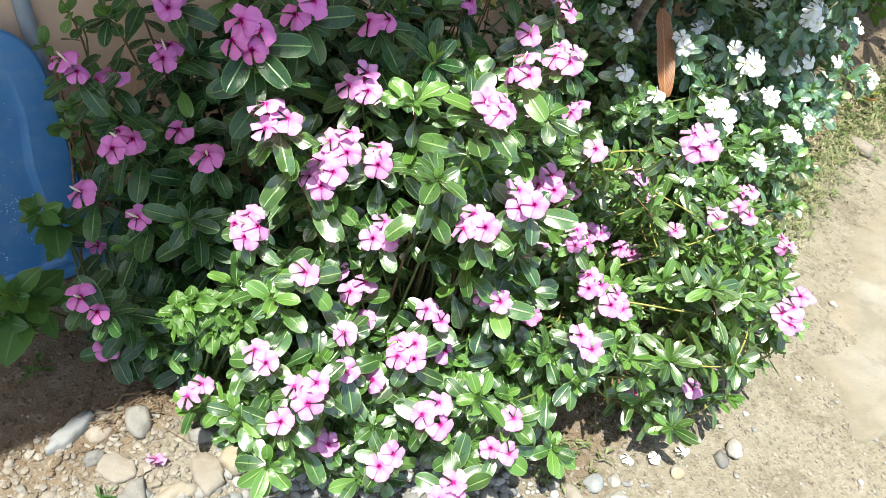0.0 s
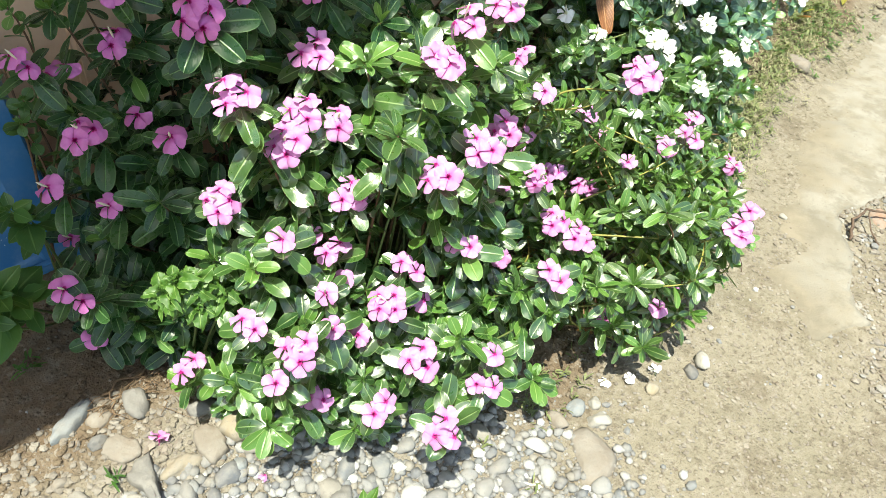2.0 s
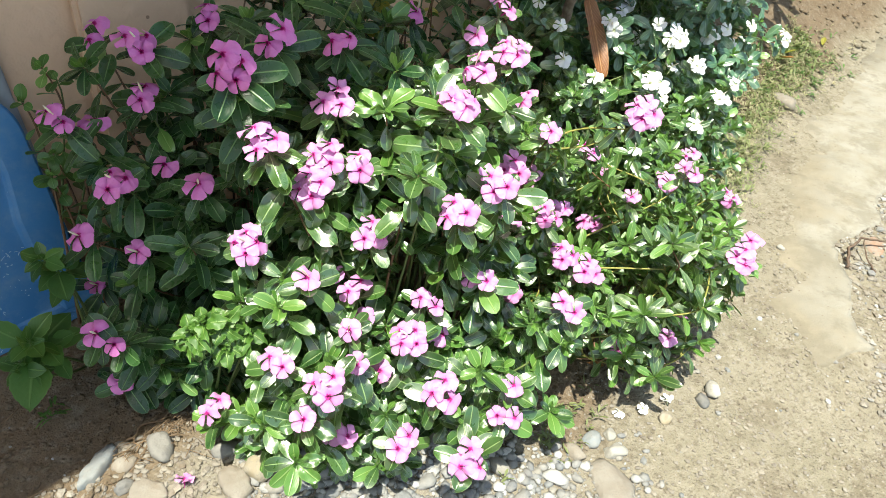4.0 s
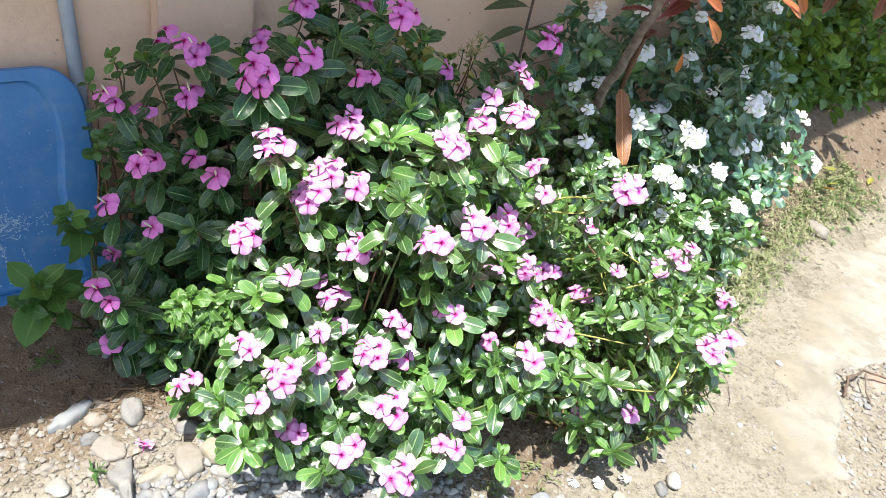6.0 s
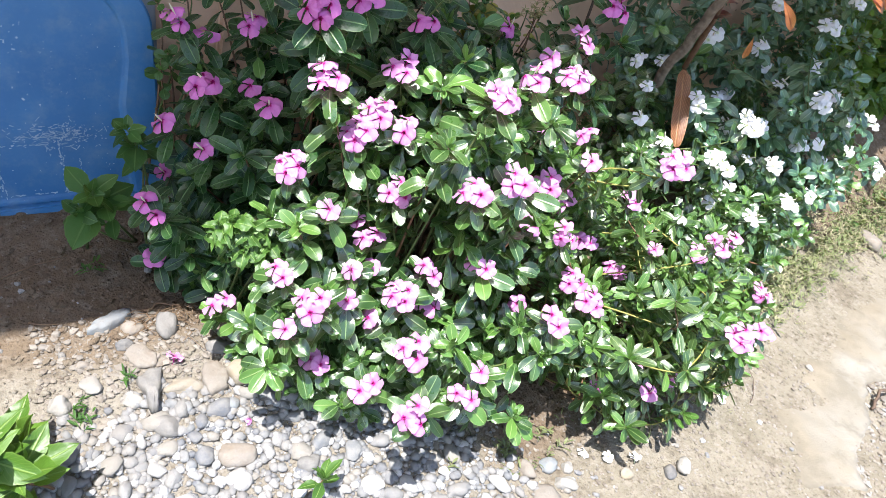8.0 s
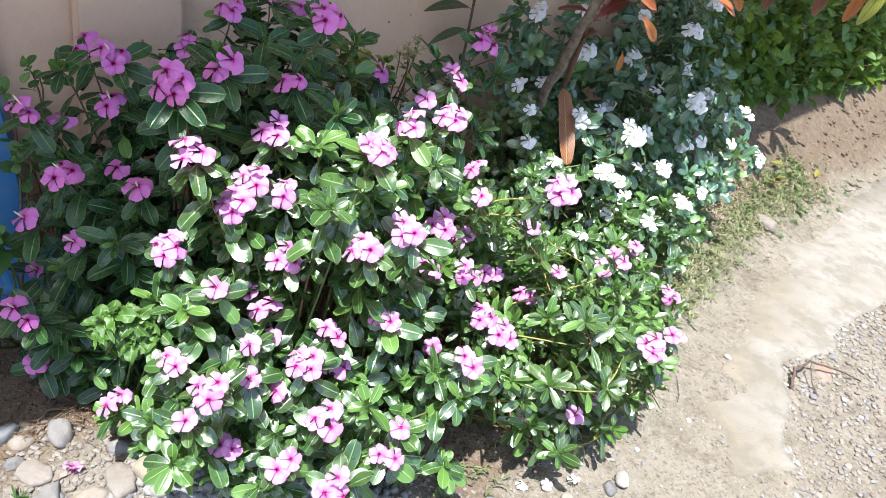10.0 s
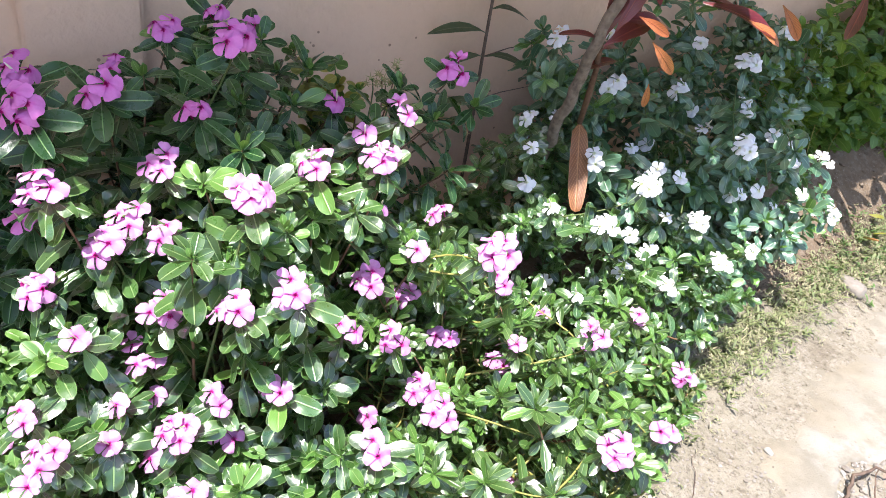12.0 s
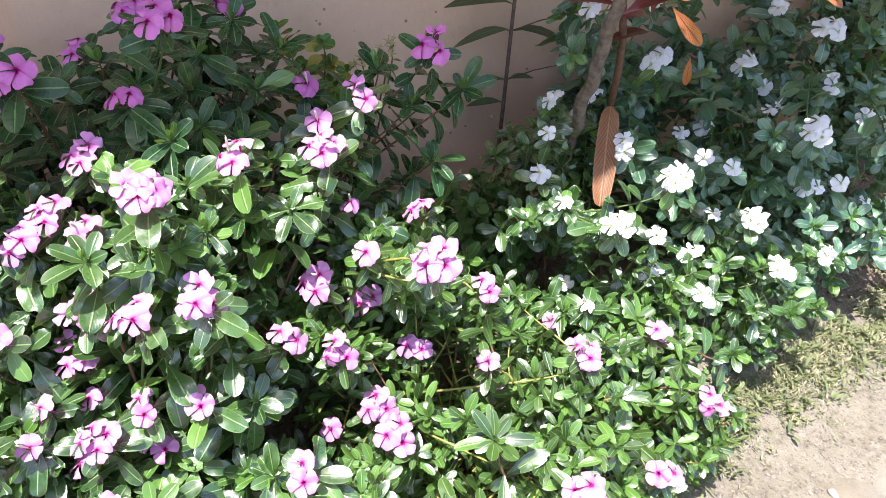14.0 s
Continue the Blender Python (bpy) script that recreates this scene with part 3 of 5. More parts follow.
    for i in range(260):
        fleck(-0.015 + rnd.gauss(0, 0.04), 0.163 + rnd.gauss(0, 0.014), rnd.uniform(0.002, 0.014) * rnd.random() + 0.001, rnd.uniform(0.0005, 0.0018), rnd.gauss(0.1, 0.7))
    for i in range(90):
        fleck(-0.13 + rnd.gauss(0, 0.03), 0.38 + rnd.gauss(0, 0.045), rnd.uniform(0.001, 0.008), rnd.uniform(0.0008, 0.0035), rnd.uniform(-1.6, 1.6))
    for i in range(70):
        fleck(rnd.choice((-0.136, -0.018)) + rnd.gauss(0, 0.003), rnd.uniform(0.035, 0.145), rnd.uniform(0.002, 0.005), rnd.uniform(0.0006, 0.003), rnd.gauss(1.4, 0.3))
    for i in range(60):
        fleck(rnd.uniform(-0.15, 0.12), rnd.uniform(0.04, 0.4), rnd.uniform(0.0006, 0.003), rnd.uniform(0.0005, 0.0016), rnd.uniform(-1.6, 1.6))
    flecks = piece("scuffing", from_bm("scuffing", bm, BLUE_WORN), root, label="pale scuffed flecks on blue plastic")
    flecks.matrix_basis = Matrix.Identity(4)
    tagged(flecks, kind="stuff")


make_pipe()
make_panel()

# ---- flowers ----


def bloom_mesh(name, mat, size, cup, missing=(), seed=0, wide=0.6):
    """Five overlapping petals round a throat, with the tube below."""
    rnd = random.Random(seed)
    V, F, U, I = [], [], [], []
    for p_ in range(5):
        if p_ in missing:
            continue
        a0 = 2 * math.pi * p_ / 5 + rnd.uniform(-0.08, 0.08)
        tilt, len_ = cup + rnd.uniform(-0.14, 0.14), size / 2 * rnd.uniform(0.92, 1.06)
        ns, nt = 7, 7
        base = len(V)
        skew = rnd.uniform(0.1, 0.25)
        for i in range(ns):
            s = i / (ns - 1)
            for j in range(nt):
                t = j / (nt - 1) * 2 - 1
                r = 0.0022 + len_ * s * (1 - 0.17 * t * t * s * s)
                half = len_ * (0.1 + wide * s ** 0.85 * (1 - 0.42 * max(0.0, (s - 0.62) / 0.38) ** 2))
                x, y = r, half * (t + skew * s)
                z = math.tan(tilt) * r * (0.6 + 0.4 * s) - 0.10 * len_ * s ** 3 + 0.0024 * t - 0.0035 * s * t * t + 0.0022 * s * math.sin(4 * s + 3.5 * t + p_ * 2.1 + seed)
                V.append((x * math.cos(a0) - y * math.sin(a0), x * math.sin(a0) + y * math.cos(a0), z))
                U.append((t * 0.5 + 0.5, s))
        for i in range(ns - 1):
            for j in range(nt - 1):
                a = base + i * nt + j
                F.append((a, a + 1, a + nt + 1, a + nt))
                I.append(0)
    v, f = tube([Vector((0, 0, -0.022)), Vector((0, 0, -0.006)), Vector((0, 0, 0.001))], [0.0011, 0.0015, 0.0028], 6, False)
    b = len(V)
    V += [tuple(q) for q in v]
    U += [(0.5, 0.0)] * len(v)
    F += [tuple(i + b for i in q) for q in f]
    I += [0] * len(f)
    return mesh_of(name, V, F, [mat], U, index=I)


def blooms_for(mat, size, seed, wide=0.6):
    kinds = ((1.0, 0.08, ()), (0.94, 0.25, ()), (1.04, -0.05, ()), (0.9, 0.5, ()), (1.0, -0.25, (2,)), (0.8, -0.6, ()))
    return [bloom_mesh("flower", mat, size * k_, cup, gone, seed + i, wide) for i, (k_, cup, gone) in enumerate(kinds)]


BLOOM_WHITE_SMALL = blooms_for(WHITE, 0.041, 40, 0.56)
BLOOM_PINK, BLOOM_PINK_SHADED, BLOOM_WHITE = blooms_for(PINK, 0.037, 10), blooms_for(PINK_SHADED, 0.039, 20), blooms_for(WHITE, 0.036, 30, 0.52)


def bud_mesh():
    v, f = tube([Vector((0, 0, z)) for z in (-0.012, 0.0, 0.008, 0.016, 0.022)], [0.0008, 0.001, 0.0019, 0.0016, 0.0003], 6)
    return mesh_of("bud", v, f, BUD)


BUD_MESH = bud_mesh()
LEAF_SET = [leaf_shape(0.058, 0.0255, 0.55, tip=0.5), leaf_shape(0.052, 0.0245, 0.57, droop=0.42, fold=0.25, tip=0.48), leaf_shape(0.062, 0.0255, 0.53, droop=0.1, wave=0.1, tip=0.52),
            leaf_shape(0.047, 0.022, 0.55, droop=-0.12, fold=0.4, tip=0.48), leaf_shape(0.055, 0.027, 0.54, droop=0.3, fold=0.12, wave=0.13, tip=0.5), leaf_shape(0.04, 0.018, 0.54, droop=0.2, fold=0.35, tip=0.5),
            leaf_shape(0.055, 0.0265, 0.54, droop=0.5, fold=-0.22, wave=0.22, tip=0.5), leaf_shape(0.05, 0.025, 0.56, droop=0.15, fold=0.5, wave=0.26, tip=0.48)]
BACK_SET = [leaf_shape(0.064, 0.0255, 0.54, tip=0.48), leaf_shape(0.058, 0.0245, 0.54, droop=0.45, fold=0.2, tip=0.46), leaf_shape(0.07, 0.027, 0.52, droop=0.15, wave=0.08, tip=0.5), leaf_shape(0.048, 0.021, 0.54, droop=0.1, fold=0.3, tip=0.48)]
NARROW_SET = [leaf_shape(0.05, 0.0165, 0.54, fold=0.28, droop=0.12, tip=0.5), leaf_shape(0.044, 0.0155, 0.55, fold=0.3, droop=-0.1, tip=0.48), leaf_shape(0.056, 0.018, 0.53, fold=0.22, droop=0.25, wave=0.06, tip=0.52), leaf_shape(0.036, 0.015, 0.52, fold=0.2, droop=0.3, tip=0.5)]


class Periwinkle:
    """One plant: stems from a foot, leaf pairs along them, flower heads at their tips."""

    def __init__(self, name, label, group, foot, blooms, shapes, mat, seed, own=300, size=1.0, lean=(-0.28, -0.3), spacing=0.024, category="flowering plant", young_mat=None, local=False, weights=(6, 2.5, 4, 0.6, 0.4, 0.5), branchy=False, red=0.6, stem=STEM, more=0.25):
        self.foot = Vector((*foot, ground_z(*foot)))
        self.root = thing(name, self.foot, label, category, group)
        self.blooms, self.rnd, self.size, self.lean, self.spacing = blooms, random.Random(seed), size, lean, spacing
        self.old, self.fresh = Foliage(shapes, mat, own), Foliage(shapes, young_mat or LEAF_YOUNG, 0)
        self.count, self.local, self.weights, self.branchy, self.nodes, self.red, self.stem_mat, self.more = len(shapes), local, weights, branchy, [], red, stem, more

    def leaf(self, p, way, up, scale, young, alone):
        rnd = self.rnd
        way = Vector(way).normalized() + Vector((rnd.gauss(0, 0.2), rnd.gauss(0, 0.2), rnd.gauss(-0.06, 0.2)))
        m = aim(p, way, up, scale * self.size * rnd.uniform(0.7, 1.15), rnd.gauss(0, 0.38))
        (self.fresh if young else self.old).add(rnd.randrange(self.count), m, alone, self.stem)

    def shoot(self, tip, heads=0, whorl=6, reach=0.16, young=0.12, bare=0.0, alone=False, spread=1.0, scale=1.0):
        """A stem from the foot that ends at tip, with heads blooms over a whorl of leaves."""
        rnd = self.rnd
        tip = Vector(tip)
        out = Vector((tip.x - self.foot.x, tip.y - self.foot.y, 0))
        axis = Vector((self.lean[0], self.lean[1], 0.9)) + out * 0.55 + Vector((rnd.gauss(0, 0.13), rnd.gauss(0, 0.13), 0))
        axis.normalize()
        top = tip - axis * (0.026 if heads else 0.004)
        start = self.foot + Vector((rnd.gauss(0, 0.05), rnd.gauss(0, 0.04), 0))
        if self.local:
            start = Vector((tip.x + rnd.gauss(0, 0.07), tip.y + rnd.gauss(0, 0.03), 0))
            start.y = min(start.y, WALL_Y - 0.03)
        start.z = ground_z(start.x, start.y) - 0.01
        # later shoots of a branching plant spring from earlier stems
        near_ = [q for q in self.nodes if q.z < tip.z - 0.05] if self.branchy else []
        if self.branchy and near_ and rnd.random() < 0.9:
            start = min(near_, key=lambda q: (q - tip).length).copy()
        bow = 0.035 if self.branchy else 0.02
        knee = start.lerp(top, 0.45) + Vector((0, 0, (top.z - start.z) * 0.12)) + Vector((rnd.gauss(0, bow), rnd.gauss(0, bow), 0))
        near = top - axis * min(0.07, (top - start).length * 0.3)
        n = 10
        pts = []
        for i in range(n + 1):
            t = i / n
            a, b, c_ = start.lerp(knee, t), knee.lerp(near, t), near.lerp(top, t)
            pts.append(a.lerp(b, t).lerp(b.lerp(c_, t), t))
        rad = [(0.0032 - 0.0019 * i / n) * (0.7 if self.branchy else 1.0) for i in range(n + 1)]
        self.nodes += [pts[4].copy(), pts[6].copy(), pts[8].copy()]
        v, f = tube(pts, rad, 5)
        self.stem = piece("stem", mesh_of("stem", v, f, STEM_RED if rnd.random() < self.red else self.stem_mat), self.root, Matrix.Identity(4))
        # leaf pairs down the stem, each turned a quarter from the last
        turn = rnd.uniform(0, 6.28)
        far = 0.012
        length = sum((pts[i + 1] - pts[i]).length for i in range(n))
        while far < min(reach, length * 0.8):
            want, i = length - far, 0
            while i < n - 1 and want > (pts[i + 1] - pts[i]).length:
                want -= (pts[i + 1] - pts[i]).length
                i += 1
            d = (pts[i + 1] - pts[i]).normalized()
            p_ = pts[i] + d * want
            s1 = d.orthogonal().normalized()
            s1 = Matrix.Rotation(turn, 3, d) @ s1
            for s in (s1, -s1):
                if rnd.random() < bare:
                    continue
                way = s + d * rnd.uniform(-0.05, 0.5) * spread + Vector((0, 0, rnd.uniform(-0.25, 0.1)))
                self.leaf(p_, way, d + Vector((0, 0, 0.8)), scale * min(1.05, 0.75 + far * 5), rnd.random() < young * (1.5 if far < 0.03 else 0.5), alone)
            turn += math.pi / 2 + rnd.uniform(-0.25, 0.25)
            far += self.spacing * rnd.uniform(0.8, 1.25) * scale
        # whorl under the head
        a0 = rnd.uniform(0, 6.28)
        s1 = axis.orthogonal().normalized()
        for i in range(whorl):
            w = Matrix.Rotation(a0 + i * 2 * math.pi / whorl + rnd.uniform(-0.3, 0.3), 3, axis) @ s1
            lift = rnd.uniform(0.0, 0.45) if heads else rnd.uniform(0.25, 0.9)
            self.leaf(top - axis * 0.004, w + axis * lift * spread, axis, scale * (0.95 if heads else 0.85), rnd.random() < young * 1.6, alone)
        if not heads:
            for i in range(4):
                w = Matrix.Rotation(a0 + i * 1.6, 3, axis) @ s1
                self.leaf(top, w * 0.5 + axis, axis + w, scale * 0.42, True, False)
        # blooms lean apart round the axis
        if heads >= 2 and rnd.random() < self.more:
            heads += 1
        for i in range(heads):
            a = a0 + i * 2 * math.pi / max(heads, 1)
            w = Matrix.Rotation(a, 3, axis) @ s1
            off = 0.0 if heads == 1 else (0.014 if heads == 2 else 0.0172) * self.size
            look_up = (axis + w * (0.15 if heads == 1 else 0.38) + Vector((rnd.gauss(0, 0.15), rnd.gauss(0, 0.15), 0))).normalized()
            m = aim(tip + w * off + axis * rnd.uniform(-0.006, 0.008), look_up.orthogonal(), look_up) @ Matrix.Rotation(rnd.uniform(0, 6.28), 4, "Z")
            pick = rnd.choices(range(len(self.blooms)), self.weights)[0]
            piece("flower", self.blooms[pick], self.stem, m @ Matrix.Scale(rnd.uniform(0.88, 1.08), 4))
        if heads and rnd.random() < 0.45:
            m = aim(tip + axis * 0.006, axis.orthogonal(), axis + Vector((rnd.gauss(0, 0.2), rnd.gauss(0, 0.2), 0)))
            piece("bud", BUD_MESH, self.stem, m)

    def fill(self, tips, count, drop=(0.02, 0.12), jitter=0.05, **kw):
        """Leafy shoots without flowers between and under the heads."""
        rnd = self.rnd
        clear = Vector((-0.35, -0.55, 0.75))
        made = 0
        for _ in range(count * 4):
            if made == count:
                break
            a, b = rnd.choice(tips), rnd.choice(tips)
            if math.dist(a[:3], b[:3]) > 0.26:
                b = a
            t = rnd.random()
            p_ = Vector(a[:3]).lerp(Vector(b[:3]), t) + Vector((rnd.gauss(0, jitter), rnd.gauss(0, jitter), -rnd.uniform(*drop)))
            p_.z = max(p_.z, ground_z(p_.x, p_.y) + 0.04)
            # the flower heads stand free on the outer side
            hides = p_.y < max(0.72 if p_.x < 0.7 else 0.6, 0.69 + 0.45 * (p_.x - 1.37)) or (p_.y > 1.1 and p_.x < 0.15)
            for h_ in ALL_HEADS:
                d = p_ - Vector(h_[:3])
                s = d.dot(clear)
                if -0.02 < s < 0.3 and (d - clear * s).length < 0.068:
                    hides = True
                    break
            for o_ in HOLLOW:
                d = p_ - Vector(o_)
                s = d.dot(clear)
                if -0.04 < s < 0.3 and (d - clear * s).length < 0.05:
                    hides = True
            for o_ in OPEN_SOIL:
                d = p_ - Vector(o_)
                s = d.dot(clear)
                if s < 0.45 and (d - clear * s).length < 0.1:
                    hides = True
            if not hides:
                made += 1
                self.shoot(p_, 0, rnd.randint(5, 7), **kw)

    def finish(self):
        self.old.finish(self.root, "foliage")
        self.fresh.finish(self.root, "young_foliage", "light green young leaves")


# the big lit bush: x, y, z of each flower head and its number of blooms
HEADS_FRONT = [
    (0.300, 1.050, 0.650, 3), (0.402, 1.050, 0.588, 2), (0.441, 1.019, 0.574, 2), (0.363, 1.033, 0.556, 3), (0.426, 0.968, 0.482, 2),
    (0.495, 0.870, 0.547, 2), (0.314, 0.983, 0.447, 1), (0.401, 0.978, 0.378, 2), (0.481, 0.892, 0.360, 2), (0.554, 0.853, 0.394, 2),
    (0.236, 0.960, 0.340, 2), (0.335, 0.895, 0.318, 1), (0.259, 0.873, 0.346, 3), (0.536, 0.737, 0.248, 1), (0.274, 1.074, 0.474, 3),
    (0.451, 1.089, 0.646, 2), (0.533, 0.918, 0.690, 4), (0.635, 0.979, 0.693, 3), (0.757, 1.008, 0.676, 4), (0.769, 1.099, 0.667, 1)]
HEADS_MID = [
    (0.831, 1.095, 0.711, 2), (0.578, 0.866, 0.559, 3), (0.685, 0.907, 0.429, 2), (0.676, 0.747, 0.332, 2), (0.390, 1.015, 0.380, 1),
    (0.352, 0.934, 0.350, 1), (0.406, 0.961, 0.324, 1), (0.419, 0.871, 0.338, 3), (0.492, 0.879, 0.288, 2), (0.389, 0.897, 0.258, 1),
    (0.180, 1.069, 0.178, 2), (0.413, 0.785, 0.292, 3), (0.499, 0.716, 0.220, 2), (0.362, 0.808, 0.185, 2), (0.380, 0.689, 0.246, 3),
    (0.234, 0.895, 0.269, 1), (0.299, 0.890, 0.178, 2), (0.821, 1.103, 0.520, 1), (0.574, 0.844, 0.567, 1)]
# lower, finer-leaved bush towards the path
HEADS_RIGHT = [
    (0.731, 0.947, 0.487, 2), (0.816, 0.967, 0.422, 2), (0.746, 0.865, 0.425, 3), (0.886, 0.924, 0.346, 2), (0.804, 0.844, 0.320, 3),
    (0.821, 0.797, 0.303, 2), (0.929, 1.083, 0.511, 2), (0.802, 0.930, 0.545, 1), (0.852, 0.797, 0.623, 4), (1.095, 0.774, 0.429, 2),
    (1.298, 0.850, 0.358, 1), (1.397, 0.762, 0.239, 2), (1.012, 0.592, 0.365, 4), (0.900, 0.689, 0.217, 1), (1.009, 0.664, 0.162, 1),
    (0.922, 0.640, 0.175, 1), (0.841, 0.699, 0.151, 1), (1.183, 0.993, 0.278, 1), (1.037, 0.927, 0.237, 2), (0.963, 0.819, 0.400, 1)]
HEADS_RIGHT += [
    (1.017, 0.961, 0.418, 2), (1.161, 0.838, 0.350, 2), (1.342, 0.879, 0.317, 1), (1.184, 0.627, 0.301, 2), (0.747, 0.905, 0.209, 1)]
# tall plant in the shade of the wall
HEADS_BACK = [
    (0.282, 1.500, 0.645, 2), (0.293, 1.357, 0.676, 3), (0.289, 1.092, 0.735, 4), (0.434, 1.398, 0.680, 2), (0.384, 1.130, 0.742, 2),
    (0.509, 1.145, 0.706, 2), (0.571, 1.149, 0.807, 3), (0.518, 1.401, 0.742, 3), (0.674, 1.445, 0.734, 2), (0.783, 1.260, 0.658, 1),
    (0.963, 1.164, 0.758, 3), (0.154, 1.364, 0.592, 2), (0.204, 1.392, 0.550, 2), (0.181, 1.265, 0.521, 3), (0.272, 1.189, 0.515, 1),
    (0.288, 1.363, 0.588, 2), (0.273, 1.300, 0.496, 1), (0.128, 1.318, 0.409, 1), (0.185, 1.249, 0.390, 1), (0.140, 1.357, 0.273, 1),
    (0.073, 1.182, 0.335, 1), (0.086, 1.151, 0.327, 1), (0.098, 1.222, 0.170, 1), (0.609, 1.438, 0.762, 2)]
HEADS_WHITE = [
    (1.310, 1.352, 0.562, 2), (1.404, 1.351, 0.562, 2), (1.244, 1.236, 0.544, 1), (1.220, 1.194, 0.481, 1), (1.223, 1.103, 0.472, 1),
    (1.376, 1.002, 0.565, 4), (1.263, 0.979, 0.496, 3), (1.653, 1.044, 0.413, 4), (1.577, 1.082, 0.408, 1), (1.696, 0.969, 0.335, 4),
    (1.856, 0.995, 0.329, 2), (1.545, 1.069, 0.325, 2), (1.407, 1.012, 0.337, 2), (1.465, 0.921, 0.344, 2), (1.221, 0.955, 0.348, 1),
    (1.615, 1.285, 0.491, 1), (1.815, 1.241, 0.559, 2), (1.373, 1.000, 0.443, 1), (1.279, 1.112, 0.262, 1)]
HEADS_WHITE_FAR = [
    (1.775, 1.085, 0.585, 4), (2.293, 1.160, 0.462, 2), (1.863, 1.110, 0.427, 2), (2.087, 1.118, 0.351, 1), (2.187, 1.120, 0.381, 1),
    (2.146, 0.993, 0.399, 2), (1.536, 1.337, 0.641, 2), (1.873, 1.236, 0.737, 3), (1.394, 1.185, 0.528, 2), (1.982, 1.268, 0.601, 2),
    (1.957, 1.468, 0.708, 2), (1.426, 1.451, 0.722, 2), (2.150, 1.350, 0.780, 3),
    (1.885, 1.375, 0.558, 2), (1.797, 1.350, 0.622, 2), (2.056, 1.200, 0.543, 1), (1.703, 1.312, 0.481, 1), (1.571, 1.150, 0.502, 1),
    (1.625, 1.120, 0.490, 1), (2.143, 1.200, 0.520, 2), (2.122, 1.150, 0.472, 1), (1.939, 1.104, 0.428, 1), (1.516, 1.379, 0.755, 1),
    (1.604, 1.207, 0.433, 2)]

HOLLOW = [(0.446, 0.93, 0.404), (0.476, 0.93, 0.456), (0.53, 0.93, 0.385), (0.56, 0.93, 0.385), (0.611, 0.93, 0.361), (0.68, 0.93, 0.341), (0.718, 0.93, 0.326), (0.605, 0.93, 0.232)]
OPEN_SOIL = [(0.76, 0.8, 0.0), (0.86, 0.7, 0.0), (0.8, 0.66, 0.0), (0.82, 0.76, 0.0), (0.9, 0.76, 0.0), (0.76, 0.72, 0.0), (1.0, 0.7, 0.0), (0.7, 0.63, 0.0),
             (0.02, 1.17, 0.05), (0.1, 1.14, 0.05), (0.1, 1.05, 0.05), (0.05, 1.0, 0.05), (0.14, 0.97, 0.05), (0.19, 0.92, 0.0), (0.0, 0.93, 0.0), (0.16, 0.86, 0.0), (0.27, 0.8, 0.0), (0.35, 0.66, 0.0), (0.5, 0.58, 0.0), (-0.05, 1.2, 0.05)]
HANGING = [(1.39, 1.23, 0.56, 0), (1.365, 1.185, 0.5, 0), (1.345, 1.145, 0.45, 0)]
ALL_HEADS = HANGING + HEADS_FRONT + HEADS_MID + HEADS_RIGHT + HEADS_BACK + HEADS_WHITE + HEADS_WHITE_FAR
SHARED = "periwinkles along the wall"
front = Periwinkle("pink_periwinkle", "bushy pink periwinkle with glossy dark leaves in full sun", SHARED, (0.52, 0.98), BLOOM_PINK, LEAF_SET, LEAF, 3, size=0.96, spacing=0.022, red=0.22)
for h in HEADS_FRONT + HEADS_MID:
    front.shoot(h[:3], h[3], 5, alone=True, young=0.08, scale=1.06, reach=0.16 if h[1] > 0.8 else 0.07)
for tip in ((0.496, 1.026, 0.646), (0.207, 0.884, 0.2), (0.649, 0.709, 0.113), (0.483, 0.769, 0.302), (0.275, 1.0, 0.4), (0.298, 1.058, 0.344),
            (0.205, 1.045, 0.15), (0.172, 1.062, 0.158), (0.24, 1.0, 0.19), (0.262, 0.955, 0.14), (0.225, 0.99, 0.11)):
    front.shoot(tip, 0, 7, young=0.4, scale=1.0)
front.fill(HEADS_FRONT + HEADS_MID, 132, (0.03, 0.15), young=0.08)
front.finish()

right = Periwinkle("pink_periwinkle", "low pink periwinkle with many small bright leaves beside the path", SHARED, (0.95, 0.86), BLOOM_PINK, NARROW_SET, LEAF_SMALL, 5, size=0.88, spacing=0.0135, branchy=True, red=0.12, stem=STEM_YELLOW)
for h in HEADS_RIGHT:
    right.shoot(h[:3], h[3], 7, alone=True, reach=0.14)
for tip in ((0.927, 0.698, 0.378), (0.891, 0.625, 0.095), (0.841, 0.674, 0.266), (0.92, 0.6, 0.29), (0.951, 0.739, 0.334), (1.05, 0.7, 0.33), (1.15, 0.72, 0.3)):
    right.shoot(tip, 0, 9, young=0.14, scale=1.25)
for tip in ((1.3, 0.83, 0.3), (1.24, 0.8, 0.26), (1.38, 0.84, 0.27), (1.3, 0.9, 0.34), (1.42, 0.9, 0.27), (1.2, 0.74, 0.24), (1.35, 0.79, 0.22), (1.26, 0.72, 0.2)):
    right.shoot(tip, 0, 8, young=0.3, scale=1.1)
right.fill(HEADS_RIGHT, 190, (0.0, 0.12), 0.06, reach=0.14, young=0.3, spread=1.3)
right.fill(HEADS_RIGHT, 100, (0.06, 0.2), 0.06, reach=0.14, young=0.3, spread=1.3)
